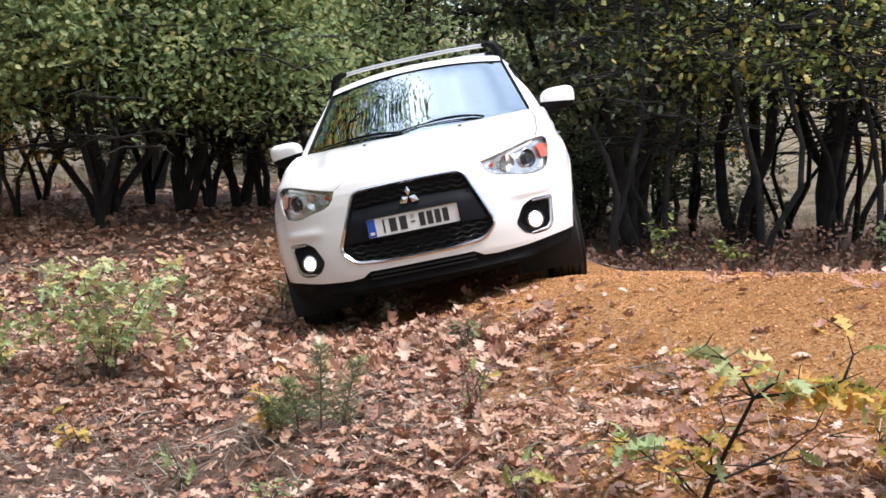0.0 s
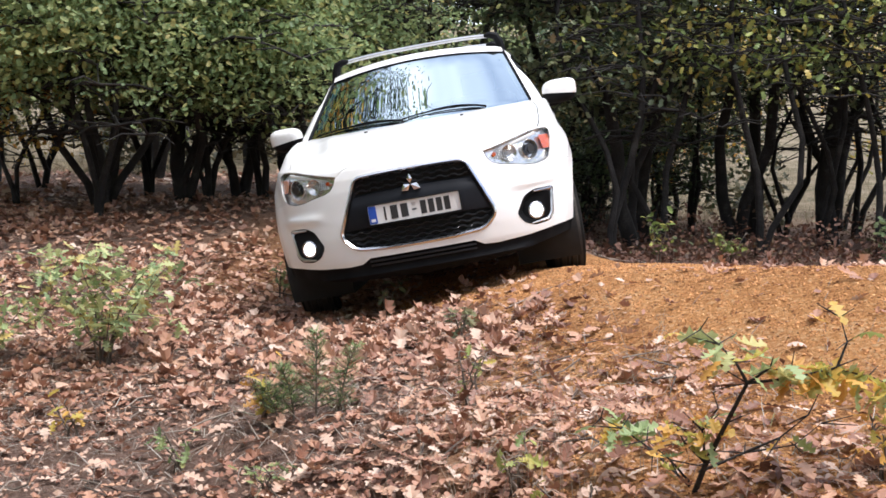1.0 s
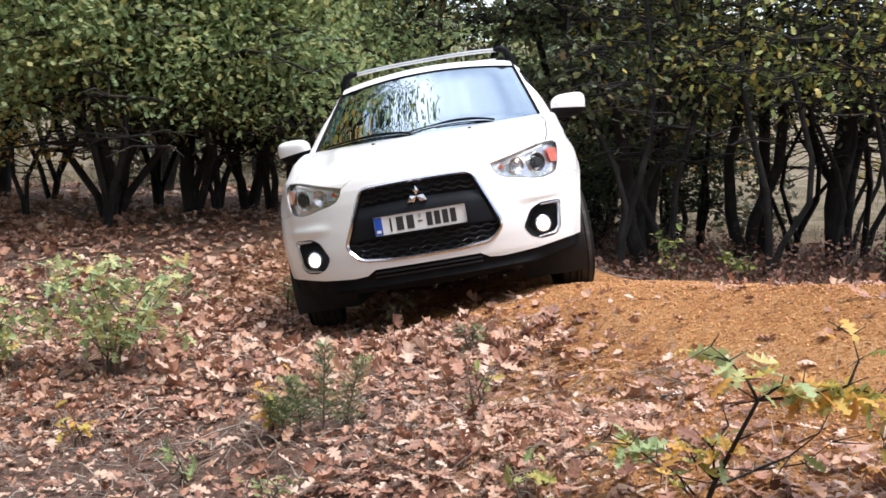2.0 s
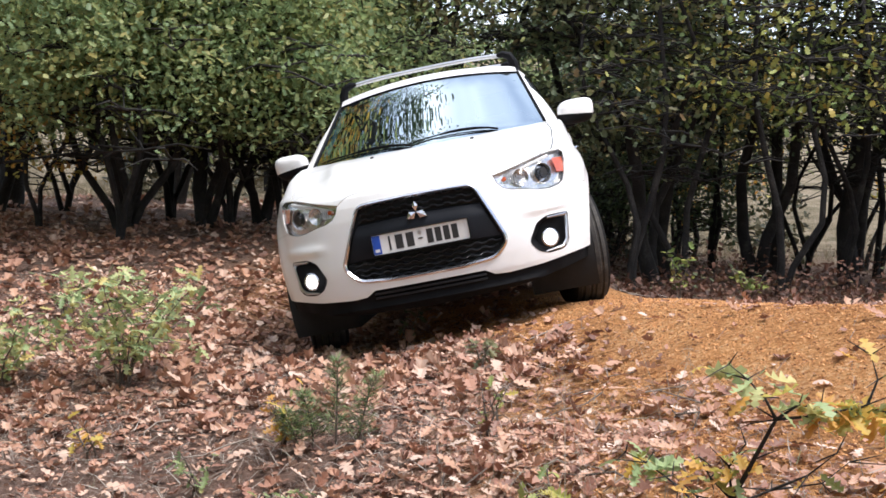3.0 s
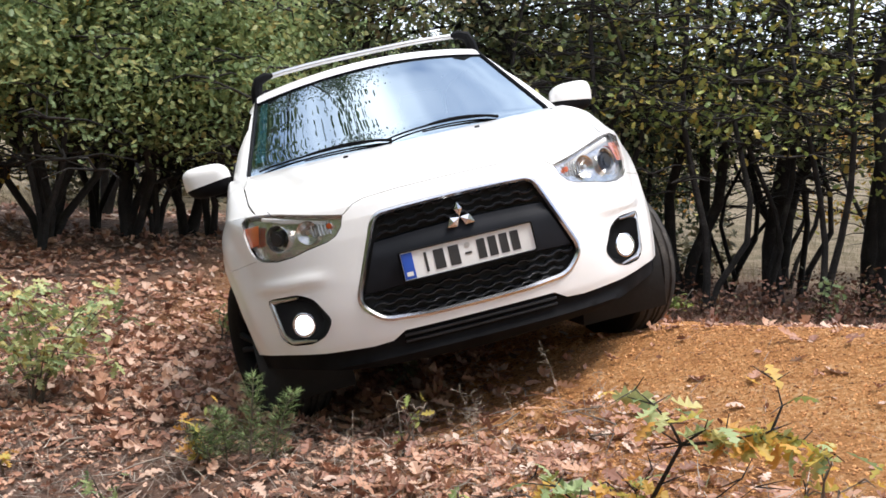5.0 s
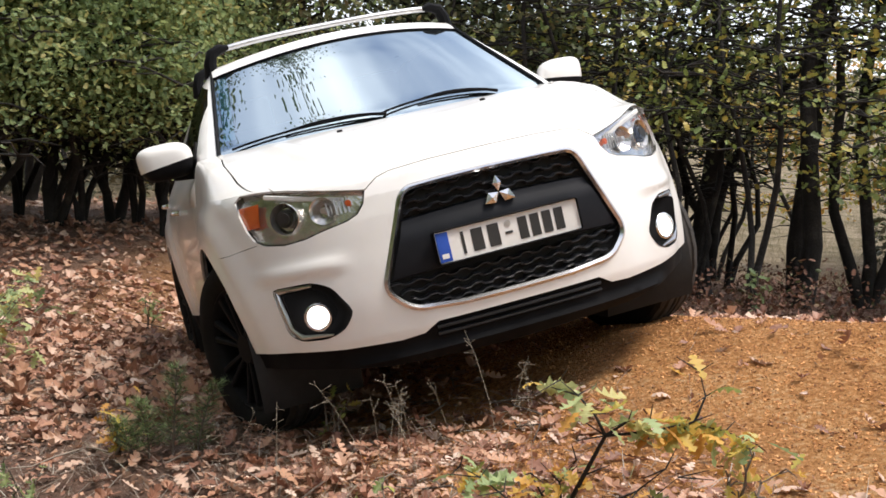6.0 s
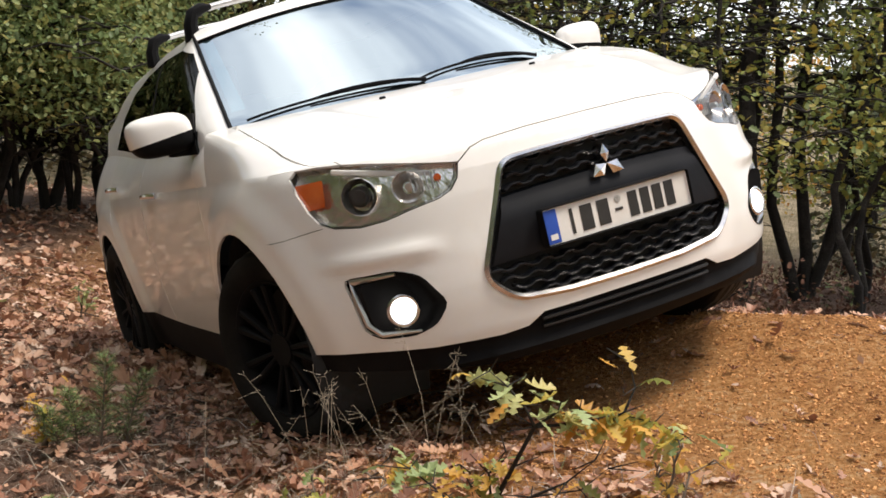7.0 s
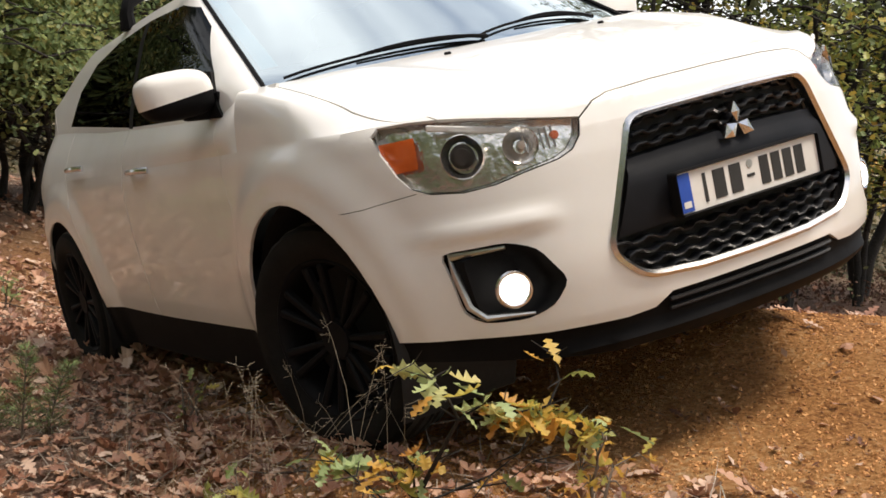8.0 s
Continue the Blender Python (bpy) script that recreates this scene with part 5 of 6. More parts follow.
    part("screen_top_seal", rod([(s * p.x, p.y - 0.004, p.z + 0.002) for s, u in [(-1, k / 12) for k in range(12, 0, -1)] + [(1, k / 12) for k in range(13)] for p in [screen(u, 1.474)]], 0.005, 6), M_BLACK, car)
    hd, prev = bmesh.new(), None
    for k in range(-14, 15):
        u, sg = abs(k) / 14, -1 if k < 0 else 1
        row = [hd.verts.new((sg * p.x, p.y + dy, p.z + dz)) for z, dy, dz in ((1.474, 0.004, -0.003), (1.476, -0.008, 0.002), (1.492, -0.007, 0.006), (1.51, -0.002, 0.010), (1.51, 0.04, 0.016)) for p in [screen(u, z)]]
        if prev:
            for i in range(4):
                hd.faces.new((prev[i], row[i], row[i + 1], prev[i + 1]))
        prev = row
    part("roof_header", hd, M_PAINT, car)
    cw = bmesh.new()
    rows = []
    for k in range(25):
        u = k / 12 - 1
        p, q = screen(abs(u), 1.115), 0.72 * u
        y0 = 0.062 + 0.29 * (abs(q) / 0.7) ** 2
        rows.append([cw.verts.new((q, y0, hood_top(q, y0) - 0.012)), cw.verts.new((q, y0 + 0.05, hood_top(q, y0) - 0.03)), cw.verts.new((math.copysign(p.x, u), p.y + 0.03, 1.10))])
    for a, b in zip(rows, rows[1:]):
        for i in (0, 1):
            cw.faces.new((a[i], b[i], b[i + 1], a[i + 1]))
    part("cowl", cw, M_BLACK, car, "black cowl under the windscreen")
    for u0, u1, z1 in ((-0.10, -0.93, 1.128), (0.62, -0.14, 1.135)):
        pts, arm = [], []
        for k in range(13):
            u = u0 + (u1 - u0) * k / 12
            z = 1.108 + (z1 - 1.108) * math.sin(math.pi * k / 12) ** 0.7
            p = screen(abs(u), z)
            pts.append((math.copysign(p.x, u), p.y - 0.012, p.z + 0.004))
            arm.append((math.copysign(p.x, u), p.y - 0.022, p.z + 0.012 * math.sin(math.pi * min(1, k / 9))))
        wp = part("wiper", rod(pts, 0.0045, 6), M_BLACK, car, "black wiper blade at rest")
        part("wiper_arm", rod(arm[:9], [0.007, 0.0065, 0.006, 0.006, 0.005, 0.005, 0.0045, 0.004, 0.0035], 6), M_BLACK, wp)
    for x in (-0.30, 0.30):
        part("washer_jet", box((0.022, 0.012, 0.010), (x, -0.058, hood_top(x, -0.058) + 0.003), (10, 0, 0), 0.003, 1), M_BLACK, car)
    # Narrow pale blue strip just behind the glass along one edge.
    edge_strip = bmesh.new()
    rows = [[edge_strip.verts.new(p + Vector((0, 0.012, -0.004))) for u in (0.90, 0.965) for p in [Vector((-screen(u, z).x, screen(u, z).y, screen(u, z).z))]] for z in [1.16 + 0.33 * k / 10 for k in range(11)]]
    for a, b in zip(rows, rows[1:]):
        edge_strip.faces.new((a[0], a[1], b[1], b[0]))
    part("screen_edge_strip", edge_strip, M_CYAN, car, "pale blue strip inside the windscreen edge")
    # roof bars
    for yb in (1.06, 1.92):
        hx = 0.555 - 0.02 * (yb - 1)
        zb = 1.565
        bar = part("roof_bar", rod([(x, yb, zb + 0.065 * (1 - (abs(x) / hx) ** 3 * 0.35)) for x in [-hx + 0.02 + (2 * hx - 0.04) * k / 20 for k in range(21)]], 0.014, 10), M_SILVER, car, "aluminium roof cross bar")
        for sg in (1, -1):
            ft = rod([(sg * (hx + 0.035), yb, zb - 0.075), (sg * (hx + 0.03), yb, zb - 0.01), (sg * (hx + 0.012), yb, zb + 0.035), (sg * (hx - 0.03), yb, zb + 0.052), (sg * (hx - 0.07), yb, zb + 0.05)], [0.034, 0.03, 0.028, 0.024, 0.012], 10)
            for v in ft.verts:
                v.co.y = yb + (v.co.y - yb) * 1.3
            part("bar_foot", ft, M_BLACK, bar, "black clamp foot")
    # cabin and underside
    part("underbody", merged(box((1.56, 2.3, 0.06), (0, 1.35, 0.27), (0, 0, 0), 0.02), box((0.80, 3.7, 0.05), (0, 1.25, 0.285)), box((0.8, 0.4, 0.30), (0, -0.35, 0.45), (0, 0, 0), 0.05), box((1.0, 0.9, 0.35), (0, 2.7, 0.45), (0, 0, 0), 0.05)), M_DARKIN, car)
    part("dashboard", merged(box((1.36, 0.55, 0.22), (0, 0.66, 0.98), (8, 0, 0), 0.06, 3), box((1.40, 0.9, 0.10), (0, 0.40, 0.93), (4, 0, 0), 0.03, 2)), M_SEAT, car)
    part("bulkhead", box((1.45, 0.04, 0.75), (0, 0.30, 0.63)), M_DARKIN, car)
    part("cabin_floor", box((1.5, 2.6, 0.05), (0, 1.8, 0.42)), M_DARKIN, car)
    wheel_ring = rod([(0.36 + 0.18 * math.cos(a), 1.02 - 0.08 * math.sin(a), 1.03 + 0.16 * math.sin(a)) for a in [2 * math.pi * k / 24 for k in range(24)]], 0.014, 8, True)
    part("steering_wheel", wheel_ring, M_SEAT, car)
    for x in (-0.36, 0.36):
        seat = part("front_seat", merged(box((0.48, 0.50, 0.16), (x, 1.40, 0.60), (0, 0, 0), 0.05, 3), box((0.46, 0.14, 0.62), (x, 1.70, 0.95), (-14, 0, 0), 0.05, 3)), M_SEAT, car)
        part("headrest", box((0.26, 0.09, 0.17), (x, 1.80, 1.33), (-10, 0, 0), 0.035, 3), M_SEAT, seat)
    part("rear_seat", merged(box((1.25, 0.5, 0.16), (0, 2.25, 0.62), (0, 0, 0), 0.05, 3), box((1.25, 0.14, 0.6), (0, 2.55, 0.95), (-14, 0, 0), 0.05, 3)), M_SEAT, car)
    wheels = []
    for yc in (0, BASE):
        for sg in (-1, 1):
            tyre, rim, back = build_wheel(sg)
            w = part("wheel", tyre, M_RUBBER, car, "black road tyre with dusty tread grooves", 30)
            w.data.materials.append(M_SIDEWALL)
            w.data.polygons.foreach_set("material_index", [1 if abs(f.center.x) > 0.094 else 0 for f in w.data.polygons])
            part("rim", rim, M_RIM, w, "dark multi-spoke alloy rim", 35)
            part("brake_disc", back, M_DARKIN, w)
            w.location = (sg * 0.772, yc, 0.345)
            wheels.append((w, sg, yc))
    return car, wheels


car, car_wheels = build_car()


# ---- forest floor ----
def build_litter():
    rng = np.random.default_rng(21)

    def place(n, x0, x1, y0, y1, keep):
        x, y = x0 + (x1 - x0) * rng.random(n), y0 + (y1 - y0) * rng.random(n)
        k = rng.random(n) < keep(x, y)
        return x[k], y[k]
    litter = lambda x, y: np.clip(1.02 - clay_amount(x, y), 0.075, 1) * (0.35 + 0.65 * smooth01(0.5 + 1.6 * fbm(x, y, 11, 3, 1.1))) * (1 - smooth01((y - 5.9) / 0.7) * smooth01((x - 0.25) / 0.45))
    def feather(x, y, x0, x1, y0, y1, d):
        return smooth01((x - x0) / d) * smooth01((x1 - x) / d) * smooth01((y - y0) / 0.4) * smooth01((y1 - y) / 0.4)
    piles = []
    near = lambda x, y: litter(x, y) * (1 - 0.4 * smooth01((x - 0.1) / 0.6)) * (1 - 0.58 * smooth01((-0.2 - x) / 0.5) * smooth01((6.2 - y) / 1.0))
    for n, (x0, x1, y0, y1), size, shape in ((34000, (-4.2, 4.7, 1.8, 5.2), 0.072, LEAF_NEAR), (50000, (-4.4, 4.9, 4.8, 7.9), 0.076, LEAF_MID), (38000, (-7.0, 6.5, 7.5, 12.8), 0.09, LEAF_FAR), (5500, (-9, 12, 12.4, 18), 0.125, LEAF_FAR)):
        x, y = place(n, x0, x1, y0, y1, lambda x, y: near(x, y) * feather(x, y, x0, x1, y0, y1, 0.9))
        m = len(x)
        pos = np.stack([x, y, ground_z(x, y) + 0.006 + 0.036 * rng.random(m) ** 2 * (1 - 0.85 * clay_amount(x, y))], -1)
        piles.append(scatter(shape, pos, rng.random(m) * 6.283, rng.normal(0, 0.26, m), rng.normal(0, 0.32, m), size * (0.45 + 1.0 * rng.random(m) ** 1.6), rng.normal(0.2, 0.6, m)))
    # broken bits between the whole leaves
    x, y = place(60000, -4.2, 2.2, 2.4, 9.5, lambda x, y: litter(x, y) * (1 - 0.7 * smooth01((x - 0.2) / 0.8)))
    m = len(x)
    pos = np.stack([x, y, ground_z(x, y) + 0.004 + 0.014 * rng.random(m)], -1)
    piles.append(scatter(LEAF_CHEAP, pos, rng.random(m) * 6.283, rng.normal(0, 0.4, m), rng.normal(0, 0.5, m), 0.014 + 0.026 * rng.random(m), rng.normal(0, 0.6, m)))
    x, y = place(90000, -12, 11, -9, 12.5, litter)
    k = rng.random(len(x)) > feather(x, y, -4.2, 4.7, 1.8, 14.0, 0.9)
    x, y = x[k], y[k]
    m = len(x)
    pos = np.stack([x, y, ground_z(x, y) + 0.012 + 0.02 * rng.random(m)], -1)
    piles.append(scatter(LEAF_FAR, pos, rng.random(m) * 6.283, rng.normal(0, 0.25, m), rng.normal(0, 0.3, m), 0.06 + 0.06 * rng.random(m)))
    tagged(new("leaf_litter", mesh_np("leaf_litter", *join_arrays(piles), M_LITTER)), "fallen dry brown and pinkish oak leaves on the ground", "fallen leaves", kind="stuff")
    x, y = place(140000, -0.6, 4.5, 2.2, 8.0, lambda x, y: np.maximum(clay_amount(x, y), 0.8 * smooth01((x + 0.1) / 0.6)))
    oct_v = np.array([(1, 0, 0), (-1, 0, 0), (0, 1, 0), (0, -1, 0), (0, 0, 0.7), (0, 0, -0.7)], dtype=float)
    oct_f = np.array([(0, 2, 4), (2, 1, 4), (1, 3, 4), (3, 0, 4), (2, 0, 5), (1, 2, 5), (3, 1, 5), (0, 3, 5)])
    pos = np.stack([x, y, ground_z(x, y) + 0.001], -1)
    st = scatter((oct_v, oct_f), pos, rng.random(len(x)) * 6.28, rng.normal(0, 0.5, len(x)), rng.normal(0, 0.5, len(x)), 0.0022 + 0.007 * rng.random(len(x)) ** 3)
    tagged(new("clay_crumbs", mesh_np("clay_crumbs", *st, M_STONE)), "small crumbs of orange clay and gravel", "gravel", kind="stuff")
    # matted dry grass
    blade = (np.array([(-0.011, 0, 0), (0.011, 0, 0), (0.008, 0.5, 0.04), (-0.008, 0.5, 0.04), (0, 1, 0.0)]), np.array([(0, 1, 2), (0, 2, 3), (3, 2, 4)]))
    x, y = place(115000, -4.5, 1.6, 2.6, 9.5, lambda x, y: litter(x, y) * smooth01(0.62 + 1.8 * fbm(x, y, 31, 3, 0.9)) * (1 - 0.7 * smooth01((x + 0.5) / 0.9)) * (1 - 0.6 * smooth01((y - 6.5) / 1.5)))
    n = len(x)
    pos = np.stack([x, y, ground_z(x, y)], -1)
    pos[:, 2] += 0.03 * rng.random(n)
    gr = scatter(blade, pos, rng.random(n) * 6.28, np.abs(rng.normal(0.08, 0.25, n)), rng.normal(0, 0.4, n), 0.05 + 0.11 * rng.random(n), rng.normal(-0.5, 0.5, n))
    tagged(new("dry_grass", mesh_np("dry_grass", *gr, M_GRASS)), "thin matted dry grass among the leaves", "grass", kind="stuff")
    # tall pale grass on the open slope beyond the trees
    x, y = place(42000, -14, 20, 16.5, 34, lambda x, y: smooth01(0.55 + 1.6 * fbm(x, y, 51, 3, 0.35)))
    n = len(x)
    pos = np.stack([x, y, ground_z(x, y)], -1)
    fg = scatter(blade, pos, rng.random(n) * 6.28, 0.7 + rng.normal(0, 0.35, n), rng.normal(0, 0.5, n), 0.14 + 0.3 * rng.random(n), rng.normal(-0.3, 0.3, n))
    tagged(new("tall_grass", mesh_np("tall_grass", *fg, M_FIELD)), "tall pale dry grass on the open slope", "grass", kind="stuff")
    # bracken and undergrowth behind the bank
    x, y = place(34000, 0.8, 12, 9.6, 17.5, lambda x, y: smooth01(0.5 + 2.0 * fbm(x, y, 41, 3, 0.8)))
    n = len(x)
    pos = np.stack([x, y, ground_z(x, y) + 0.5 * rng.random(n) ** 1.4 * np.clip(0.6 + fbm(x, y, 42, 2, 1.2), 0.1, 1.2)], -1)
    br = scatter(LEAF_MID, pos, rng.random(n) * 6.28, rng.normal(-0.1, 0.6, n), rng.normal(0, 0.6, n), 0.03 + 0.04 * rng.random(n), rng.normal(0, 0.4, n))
    tagged(new("undergrowth", mesh_np("undergrowth", *br, M_BRACKEN_SHADED)), "reddish brown bracken and low weeds under the trees", "undergrowth", kind="stuff")
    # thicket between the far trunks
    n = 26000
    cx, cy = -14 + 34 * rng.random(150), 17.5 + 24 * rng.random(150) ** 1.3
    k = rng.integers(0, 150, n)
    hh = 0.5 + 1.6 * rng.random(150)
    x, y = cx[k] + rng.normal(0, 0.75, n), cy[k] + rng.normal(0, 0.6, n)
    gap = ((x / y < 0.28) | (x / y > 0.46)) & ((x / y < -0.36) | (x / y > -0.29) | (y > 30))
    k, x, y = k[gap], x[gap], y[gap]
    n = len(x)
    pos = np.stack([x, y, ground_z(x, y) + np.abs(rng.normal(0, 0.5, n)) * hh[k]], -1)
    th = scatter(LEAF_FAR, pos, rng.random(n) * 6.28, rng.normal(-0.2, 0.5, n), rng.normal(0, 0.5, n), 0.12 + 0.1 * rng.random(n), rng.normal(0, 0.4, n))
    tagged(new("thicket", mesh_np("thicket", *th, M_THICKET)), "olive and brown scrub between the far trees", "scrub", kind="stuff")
    # fallen twigs
    tw = []
    for _ in range(420):
        x, y = -4 + 6 * rng.random(), 3.0 + 9 * rng.random()
        if clay_amount(np.array(x), np.array(y)) > 0.4:
            continue
        a, ln = rng.random() * 6.28, 0.08 + 0.25 * rng.random()
        p = [np.array([x + math.cos(a + 0.3 * k * (rng.random() - 0.5)) * ln * k / 3, y + math.sin(a) * ln * k / 3, 0]) for k in range(4)]
        p = [np.array([q[0], q[1], float(ground_z(q[0], q[1])) + 0.012 + 0.03 * rng.random()]) for q in p]
        tw.append(tube(p, [0.004, 0.0035, 0.003, 0.0015], 4))
    tagged(new("fallen_twigs", mesh_np("fallen_twigs", *join_arrays(tw), M_TWIG)), "thin grey twigs lying among the leaves", "twigs", kind="stuff")


def shrub(name, x, y, height, spread, stems, leaves, leaf_size, mat, label, category, seed, template=None, flat=0.5, low=0.25):
    """A low plant: thin stems that fork, and leaves along them."""
    rng = np.random.default_rng(seed)
    z = float(ground_z(x, y))
    thing = new(name)
    thing.empty_display_size = 0.1
    wood, at = [], []
    for k in range(stems):
        a = 2 * math.pi * (k + 0.6 * rng.random()) / stems
        h, r = height * (0.55 + 0.45 * rng.random()), spread * (0.35 + 0.65 * rng.random())
        p = [np.array([0.02 * math.cos(a), 0.02 * math.sin(a), -0.03])]
        for i in range(1, 6):
            f = i / 5
            p.append(np.array([math.cos(a) * r * f ** 1.3 + 0.03 * (rng.random() - 0.5), math.sin(a) * r * f ** 1.3 * flat / 0.5 + 0.03 * (rng.random() - 0.5), h * f * (1.15 - 0.15 * f)]))
        wood.append(tube(p, [0.006, 0.0055, 0.0045, 0.0035, 0.0025, 0.0015], 5))
        for i in range(2, 6):
            for _ in range(2):
                e = p[i] + rng.normal(0, 1, 3) * np.array([0.10, 0.10, 0.06]) * spread / 0.4
                wood.append(tube([p[i], (p[i] + e) / 2 + np.array([0, 0, 0.01]), e], [0.003, 0.002, 0.001], 4))
                at += [(p[i] + e) / 2, e]
            at.append(p[i])
    at = np.array([q for q in at if q[2] > height * low])
    c = at[rng.integers(0, len(at), leaves)] + rng.normal(0, 0.022, (leaves, 3)) * spread / 0.4
    lv = scatter(template or LEAF_LOBED, c, rng.random(leaves) * 6.28, rng.normal(-0.2, 0.5, leaves), rng.normal(0, 0.5, leaves), leaf_size * (0.6 + 0.7 * rng.random(leaves)), rng.normal(0.1, 0.4, leaves))
    for nm, me in (("stem", mesh_np("stem", *join_arrays(wood), M_TWIG, True)), ("foliage", mesh_np("foliage", *lv, mat))):
        new(nm, me).parent = thing
    thing.location = (x, y, z)
    return tagged(thing, label, category)


def conifer_seedling(x, y):
    """Upright shoots with whorls of short twigs, every twig feathered with needles."""
    rng = np.random.default_rng(63)
    thing = new("conifer_seedling")
    thing.empty_display_size = 0.1
    needle = (np.array([(-0.035, 0, 0), (0.035, 0, 0), (0, 1, 0.05)]), np.array([(0, 1, 2)]))
    for ox, oy, h, lean in ((0.0, 0.0, 0.34, 0.0), (0.09, -0.02, 0.29, 0.06), (-0.09, 0.03, 0.20, -0.05), (-0.15, 0.0, 0.13, -0.06)):
        wood, at, yaw, pit = [], [], [], []
        stem = [np.array([ox + lean * f * f, oy, -0.02 + (h + 0.02) * f]) for f in (0, 0.25, 0.5, 0.75, 1.0)]
        wood.append(tube(stem, [0.005, 0.0042, 0.0034, 0.0026, 0.0012], 6))
        for k in range(13):
            f = 0.12 + 0.86 * k / 12
            base = np.array([ox + lean * f * f, oy, h * f])
            for j in range(5):
                a = 6.283 * (j + 0.8 * rng.random()) / 5 + k
                ln = (0.085 * (1 - 0.78 * f) + 0.008) * (0.6 + 0.6 * rng.random())
                tip = base + np.array([math.cos(a) * ln, math.sin(a) * ln, ln * (0.25 + 0.5 * rng.random())])
                wood.append(tube([base, (base + tip) / 2 - np.array([0, 0, 0.004]), tip], [0.0015, 0.0012, 0.0007], 4))
                for q in range(18):
                    at.append(base + (tip - base) * (0.15 + 0.85 * q / 17))
                    yaw.append(a - 1.571 + rng.normal(0, 0.75))
                    pit.append(0.35 + rng.normal(0, 0.4))
        n = len(at)
        me = mesh_np("needles", *scatter(needle, np.array(at), np.array(yaw), np.array(pit), rng.normal(0, 0.5, n), 0.022 + 0.016 * rng.random(n)), M_NEEDLE)
        shoot = new("shoot", mesh_np("shoot", *join_arrays(wood), M_TWIG, True))
        shoot.parent = thing
        new("needles", me).parent = shoot
    thing.location = (x, y, float(ground_z(x, y)))
    return tagged(thing, "small green conifer seedling with feathery shoots beside the rut", "shrub")


def build_shrubs():
    shrub("oak_shrub", -1.72, 6.15, 0.62, 0.46, 8, 500, 0.072, M_LEAF_PALE, "yellow-green oak seedling shrub rising from the leaf litter", "shrub", 61)
    shrub("oak_shrub", -2.35, 6.1, 0.40, 0.34, 6, 280, 0.072, M_LEAF_PALE, "low yellow-green oak seedling in the leaf litter", "shrub", 62)
    conifer_seedling(-0.47, 4.62)
    shrub("oak_seedling", -0.68, 4.7, 0.24, 0.14, 4, 34, 0.06, M_LEAF_YELLOW, "small oak seedling with yellow leaves", "shrub", 64)
    for k, (x, y, h, n, mat) in enumerate([(0.12, 4.35, 0.2, 14, M_LEAF_SUNNY), (-0.95, 4.35, 0.18, 14, M_LEAF_GREEN), (-0.55, 3.95, 0.16, 16, M_LEAF_GREEN), (-1.5, 4.9, 0.2, 16, M_LEAF_YELLOW), (-2.2, 5.3, 0.22, 22, M_LEAF_YELLOW), (-1.1, 8.3, 0.25, 26, M_LEAF_GREEN),
                                             (0.22, 3.35, 0.16, 7, M_LEAF_SUNNY), (0.36, 2.95, 0.13, 8, M_LEAF_SUNNY), (-0.3, 6.9, 0.22, 18, M_LEAF_OLIVE), (-2.6, 7.9, 0.3, 26, M_LEAF_OLIVE), (0.1, 5.6, 0.22, 22, M_LEAF_OLIVE), (1.05, 2.75, 0.22, 22, M_LEAF_YELLOW)]):
        shrub("oak_seedling", x, y, h, 0.11, 3, n, 0.06, mat, "tiny oak seedling with a few leaves", "shrub", 70 + k)
    for k, (x, y, h) in enumerate([(1.9, 10.6, 0.5), (2.6, 10.9, 0.3), (4.2, 11.4, 0.45), (6.2, 12.2, 0.5)]):
        shrub("weed", x, y, h, 0.15, 5, 48, 0.075, M_LEAF_SUNNY if k < 2 else M_LEAF_GREEN, "green leafy weed behind the clay bank", "shrub", 90 + k, LEAF_MID)
    # oak sapling by the camera: a leaning dark stem and forked twigs
    rng = np.random.default_rng(101)
    x, y = 0.63, 2.95
    z = float(ground_z(x, y))
    sap = new("oak_sapling")
    V = lambda *p: np.array(p, dtype=float)
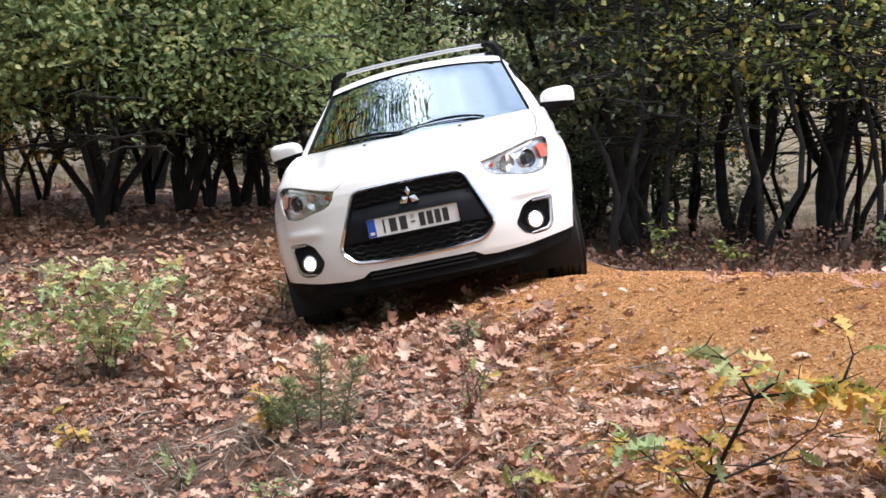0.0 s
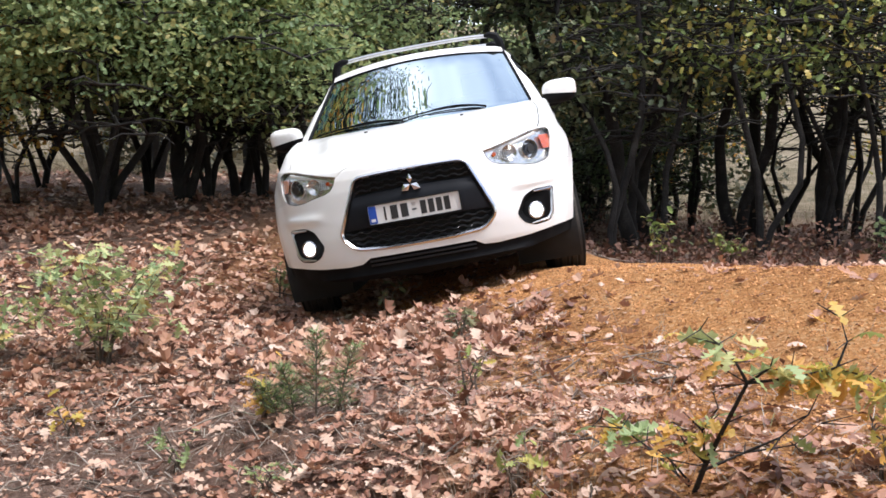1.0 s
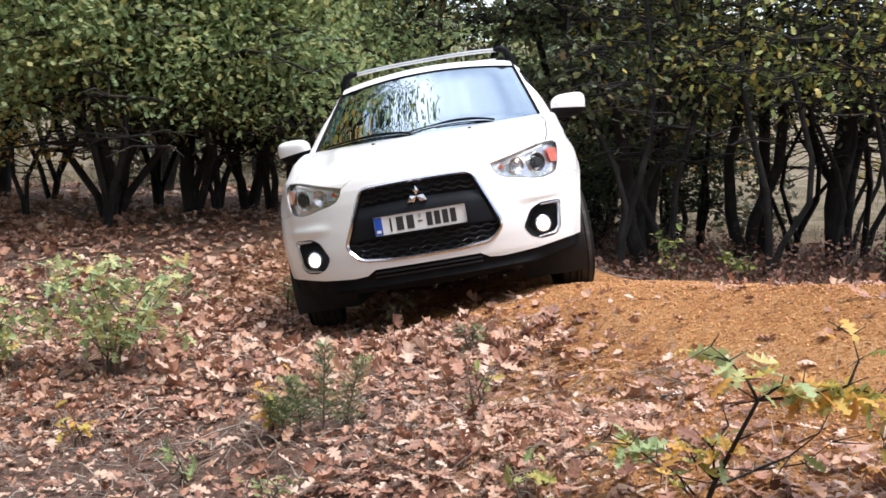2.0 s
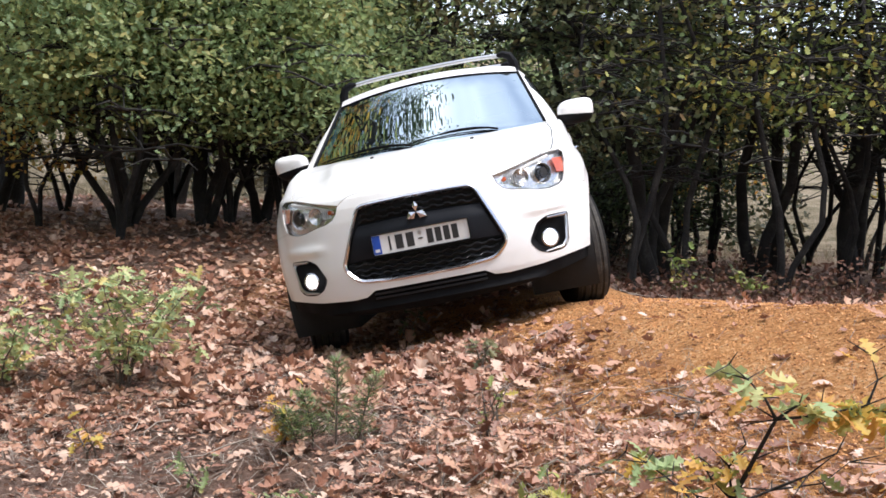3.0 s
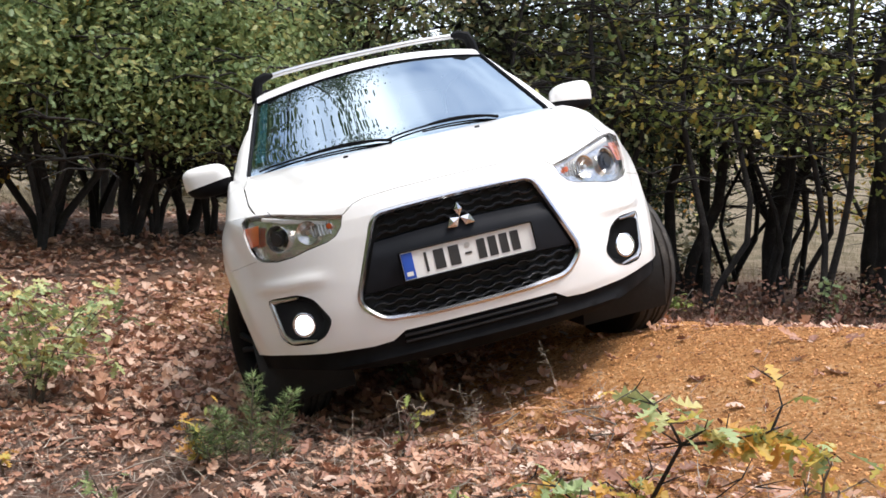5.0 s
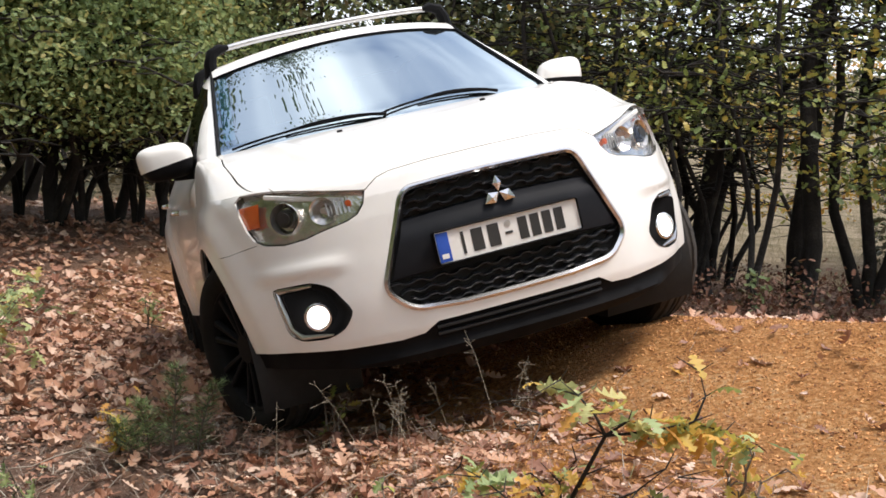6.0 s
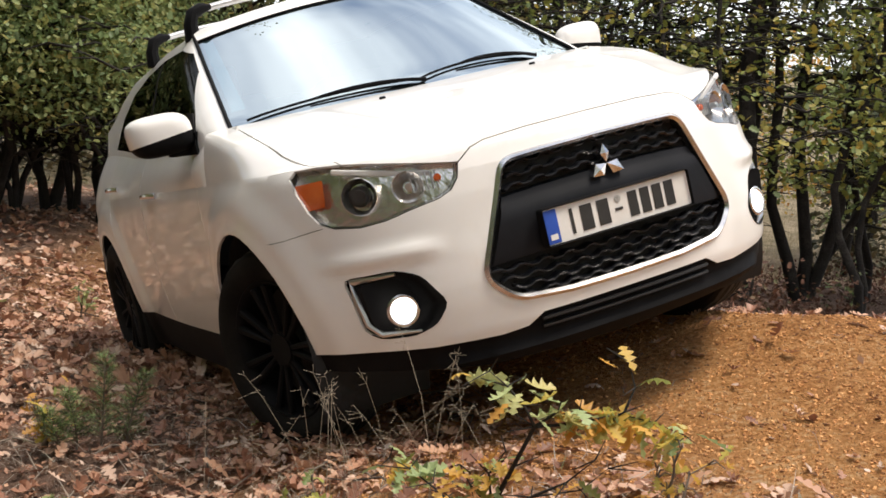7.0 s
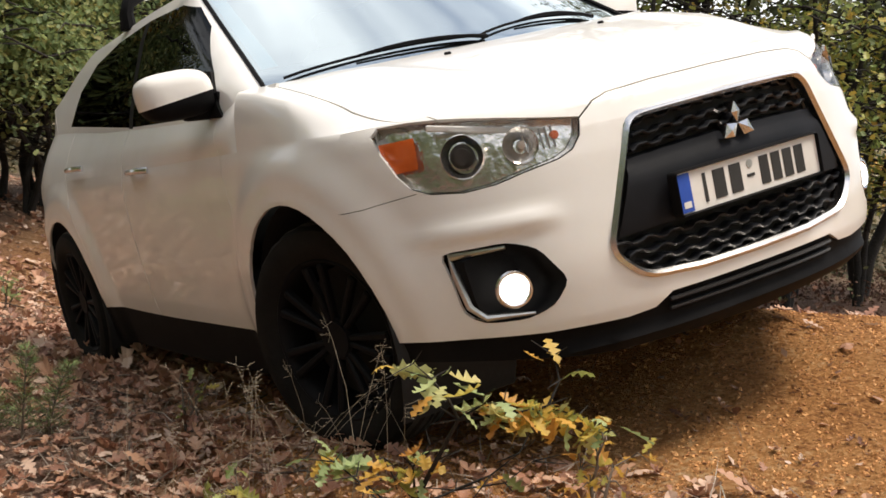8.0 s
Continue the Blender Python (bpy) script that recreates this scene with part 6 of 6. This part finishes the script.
    # each bough: its points, leaves of each colour, how far the leaves hang
    boughs = [([V(0, 0, -0.05), V(0.02, -0.08, 0.08), V(0.045, -0.17, 0.20), V(0.07, -0.25, 0.31)], 0, 0, 0),
              ([V(0.07, -0.25, 0.31), V(0.04, -0.26, 0.36), V(0.0, -0.26, 0.40), V(-0.04, -0.25, 0.43)], 12, 3, -0.1),
              ([V(0.07, -0.25, 0.31), V(0.12, -0.25, 0.345), V(0.17, -0.24, 0.335)], 13, 3, -0.3),
              ([V(0.07, -0.25, 0.31), V(0.17, -0.24, 0.32), V(0.27, -0.22, 0.34), V(0.36, -0.20, 0.32), V(0.44, -0.19, 0.29)], 12, 44, -0.55),
              ([V(0.28, -0.22, 0.34), V(0.305, -0.21, 0.40), V(0.29, -0.20, 0.455)], 0, 3, 0.5),
              ([V(0.02, -0.08, 0.08), V(0.0, -0.12, 0.17), V(0.03, -0.15, 0.23)], 3, 9, -0.4),
              ([V(0.02, -0.08, 0.08), V(-0.04, -0.11, 0.14), V(-0.07, -0.12, 0.19)], 2, 8, -0.3),
              ([V(0, 0, 0.0), V(-0.08, 0.08, 0.07), V(-0.15, 0.15, 0.11), V(-0.20, 0.18, 0.13)], 13, 4, -0.3),
              ([V(0.01, -0.05, 0.05), V(0.12, -0.05, 0.10), V(0.24, -0.05, 0.12), V(0.31, -0.03, 0.17)], 0, 0, 0),
              ([V(0.12, -0.05, 0.10), V(0.19, -0.10, 0.15), V(0.25, -0.12, 0.21)], 0, 3, -0.4),
              ([V(0.0, 0.0, 0.01), V(-0.06, -0.05, 0.08), V(-0.12, -0.06, 0.13)], 0, 3, -0.4)]
    wood, at = [], {"green": [], "yellow": []}
    for i, (b, green, yellow, droop) in enumerate(boughs):
        r0 = 0.0085 if i == 0 else 0.004
        wood.append(tube(b, [r0 * (1 - (0.45 if i == 0 else 0.8) * k / (len(b) - 1)) for k in range(len(b))], 6))
        for p in b[1:]:
            for _ in range(2):
                e = p + rng.normal(0, 1, 3) * V(0.04, 0.035, 0.025)
                wood.append(tube([p, e], [0.0022, 0.001], 4))
        for key, count in (("green", green), ("yellow", yellow)):
            for _ in range(count):
                f = (0.35 + 0.65 * rng.random()) * (len(b) - 1)
                k = min(int(f), len(b) - 2)
                p = b[k] + (b[k + 1] - b[k]) * (f - k) + rng.normal(0, 1, 3) * V(0.018, 0.018, 0.012)
                at[key].append((*p, droop))
    for key, mat in (("green", M_LEAF_PALE), ("yellow", M_LEAF_YELLOW)):
        q = np.array(at[key])
        n = len(q)
        me = mesh_np("foliage", *scatter(LEAF_LOBED, q[:, :3], rng.random(n) * 6.28, q[:, 3] + rng.normal(0, 0.35, n), rng.normal(0, 0.4, n), 0.078 * (0.65 + 0.6 * rng.random(n)), rng.normal(0.1, 0.4, n)), mat)
        new("foliage", me).parent = sap
    new("branch", mesh_np("branch", *join_arrays(wood), M_BARK, True)).parent = sap
    sap.location = (x, y, z)
    tagged(sap, "leaning oak sapling with green and yellow autumn leaves", "sapling")
    # tall dry grass stems with seed heads
    for gx, gy, n, sd in ((0.10, 3.20, 14, 5), (0.36, 3.10, 11, 6), (-0.12, 3.5, 9, 7), (0.62, 3.1, 6, 8), (0.24, 3.3, 10, 9), (0.5, 3.3, 6, 10)):
        rng = np.random.default_rng(sd)
        st = []
        for _ in range(n):
            a, h = rng.random() * 6.28, 0.24 + 0.30 * rng.random()
            b = V(rng.normal(0, 0.06), rng.normal(0, 0.05), -0.02)
            lean = 0.04 + 0.2 * rng.random()
            p = [b + V(math.cos(a) * lean * f * f, math.sin(a) * lean * f * f, h * f * (1 - 0.12 * f)) for f in (0, 0.3, 0.6, 0.85, 1.0)]
            st.append(tube(p, [0.0006, 0.0005, 0.00045, 0.0004, 0.00025], 4))
            for _ in range(7):
                q = p[3] + (p[4] - p[3]) * rng.random() * 1.1
                e = q + rng.normal(0, 1, 3) * V(0.016, 0.016, 0.012)
                st.append(tube([q, (q + e) / 2, e], [0.0003, 0.0003, 0.0006], 4))
        g = new("grass_tuft", mesh_np("grass_tuft", *join_arrays(st), M_STRAW, True))
        g.location = (gx, gy, float(ground_z(gx, gy)))
        tagged(g, "tall dry grass stems with thin seed heads", "grass", "dry grass tufts")


build_litter()
build_shrubs()
CAR_PATH = [
    (0.0, pose(0.030, 7.546, 0.143, 0.66, -11.59, -4.93)),
    (0.5, pose(0.022, 7.514, 0.150, 1.25, -11.12, -4.46)),
    (1.0, pose(0.031, 7.550, 0.147, 0.59, -10.83, -4.38)),
    (1.5, pose(0.030, 7.555, 0.151, 0.34, -10.62, -4.36)),
    (3.0, pose(-0.017, 7.192, 0.180, 1.16, -12.77, -5.11)),
    (3.5, pose(0.029, 6.876, 0.192, 1.76, -14.97, -3.75)),
    (4.0, pose(0.138, 6.391, 0.222, 0.92, -16.64, -0.15)),
    (4.5, pose(0.270, 5.863, 0.253, -0.91, -15.68, 4.22)),
    (5.8, pose(0.592, 5.043, 0.295, -2.93, -16.25, 10.41)),
    (6.0, pose(0.663, 4.942, 0.316, -3.45, -16.04, 11.85)),
    (6.5, pose(0.855, 4.663, 0.353, -3.59, -17.41, 15.25)),
    (7.0, pose(1.026, 4.421, 0.397, -4.13, -16.94, 18.01)),
    (7.5, pose(1.165, 4.211, 0.451, -5.30, -15.79, 19.85)),
    (8.0, pose(1.368, 3.901, 0.494, -5.21, -16.28, 21.76)),
]


def motions():
    walk(car, CAR_PATH)
    roll = [(0, 0), (1.5, 0), (3.0, 0.38), (3.5, 0.72), (4.0, 1.27), (4.5, 1.86), (5.8, 2.78), (6.0, 2.91), (6.5, 3.27), (7.0, 3.58), (7.5, 3.84), (8.0, 4.22)]
    steer = [(0, 4), (1.5, 6), (3.0, 14), (3.5, 20), (4.5, 21), (6.0, 20), (8.0, 16)]
    for w, sg, yc in car_wheels:
        rows = []
        for k in range(33):
            t = k * 0.25
            far = float(np.interp(t, *zip(*roll)))
            turn = float(np.interp(t, *zip(*steer))) if yc == 0 else 0.0
            rows.append((t, pose(sg * 0.772, yc, 0.345, 0, 0, turn) @ pose(0, 0, 0, math.degrees(far / 0.345), 0, 0)))
        walk(w, rows)


motions()
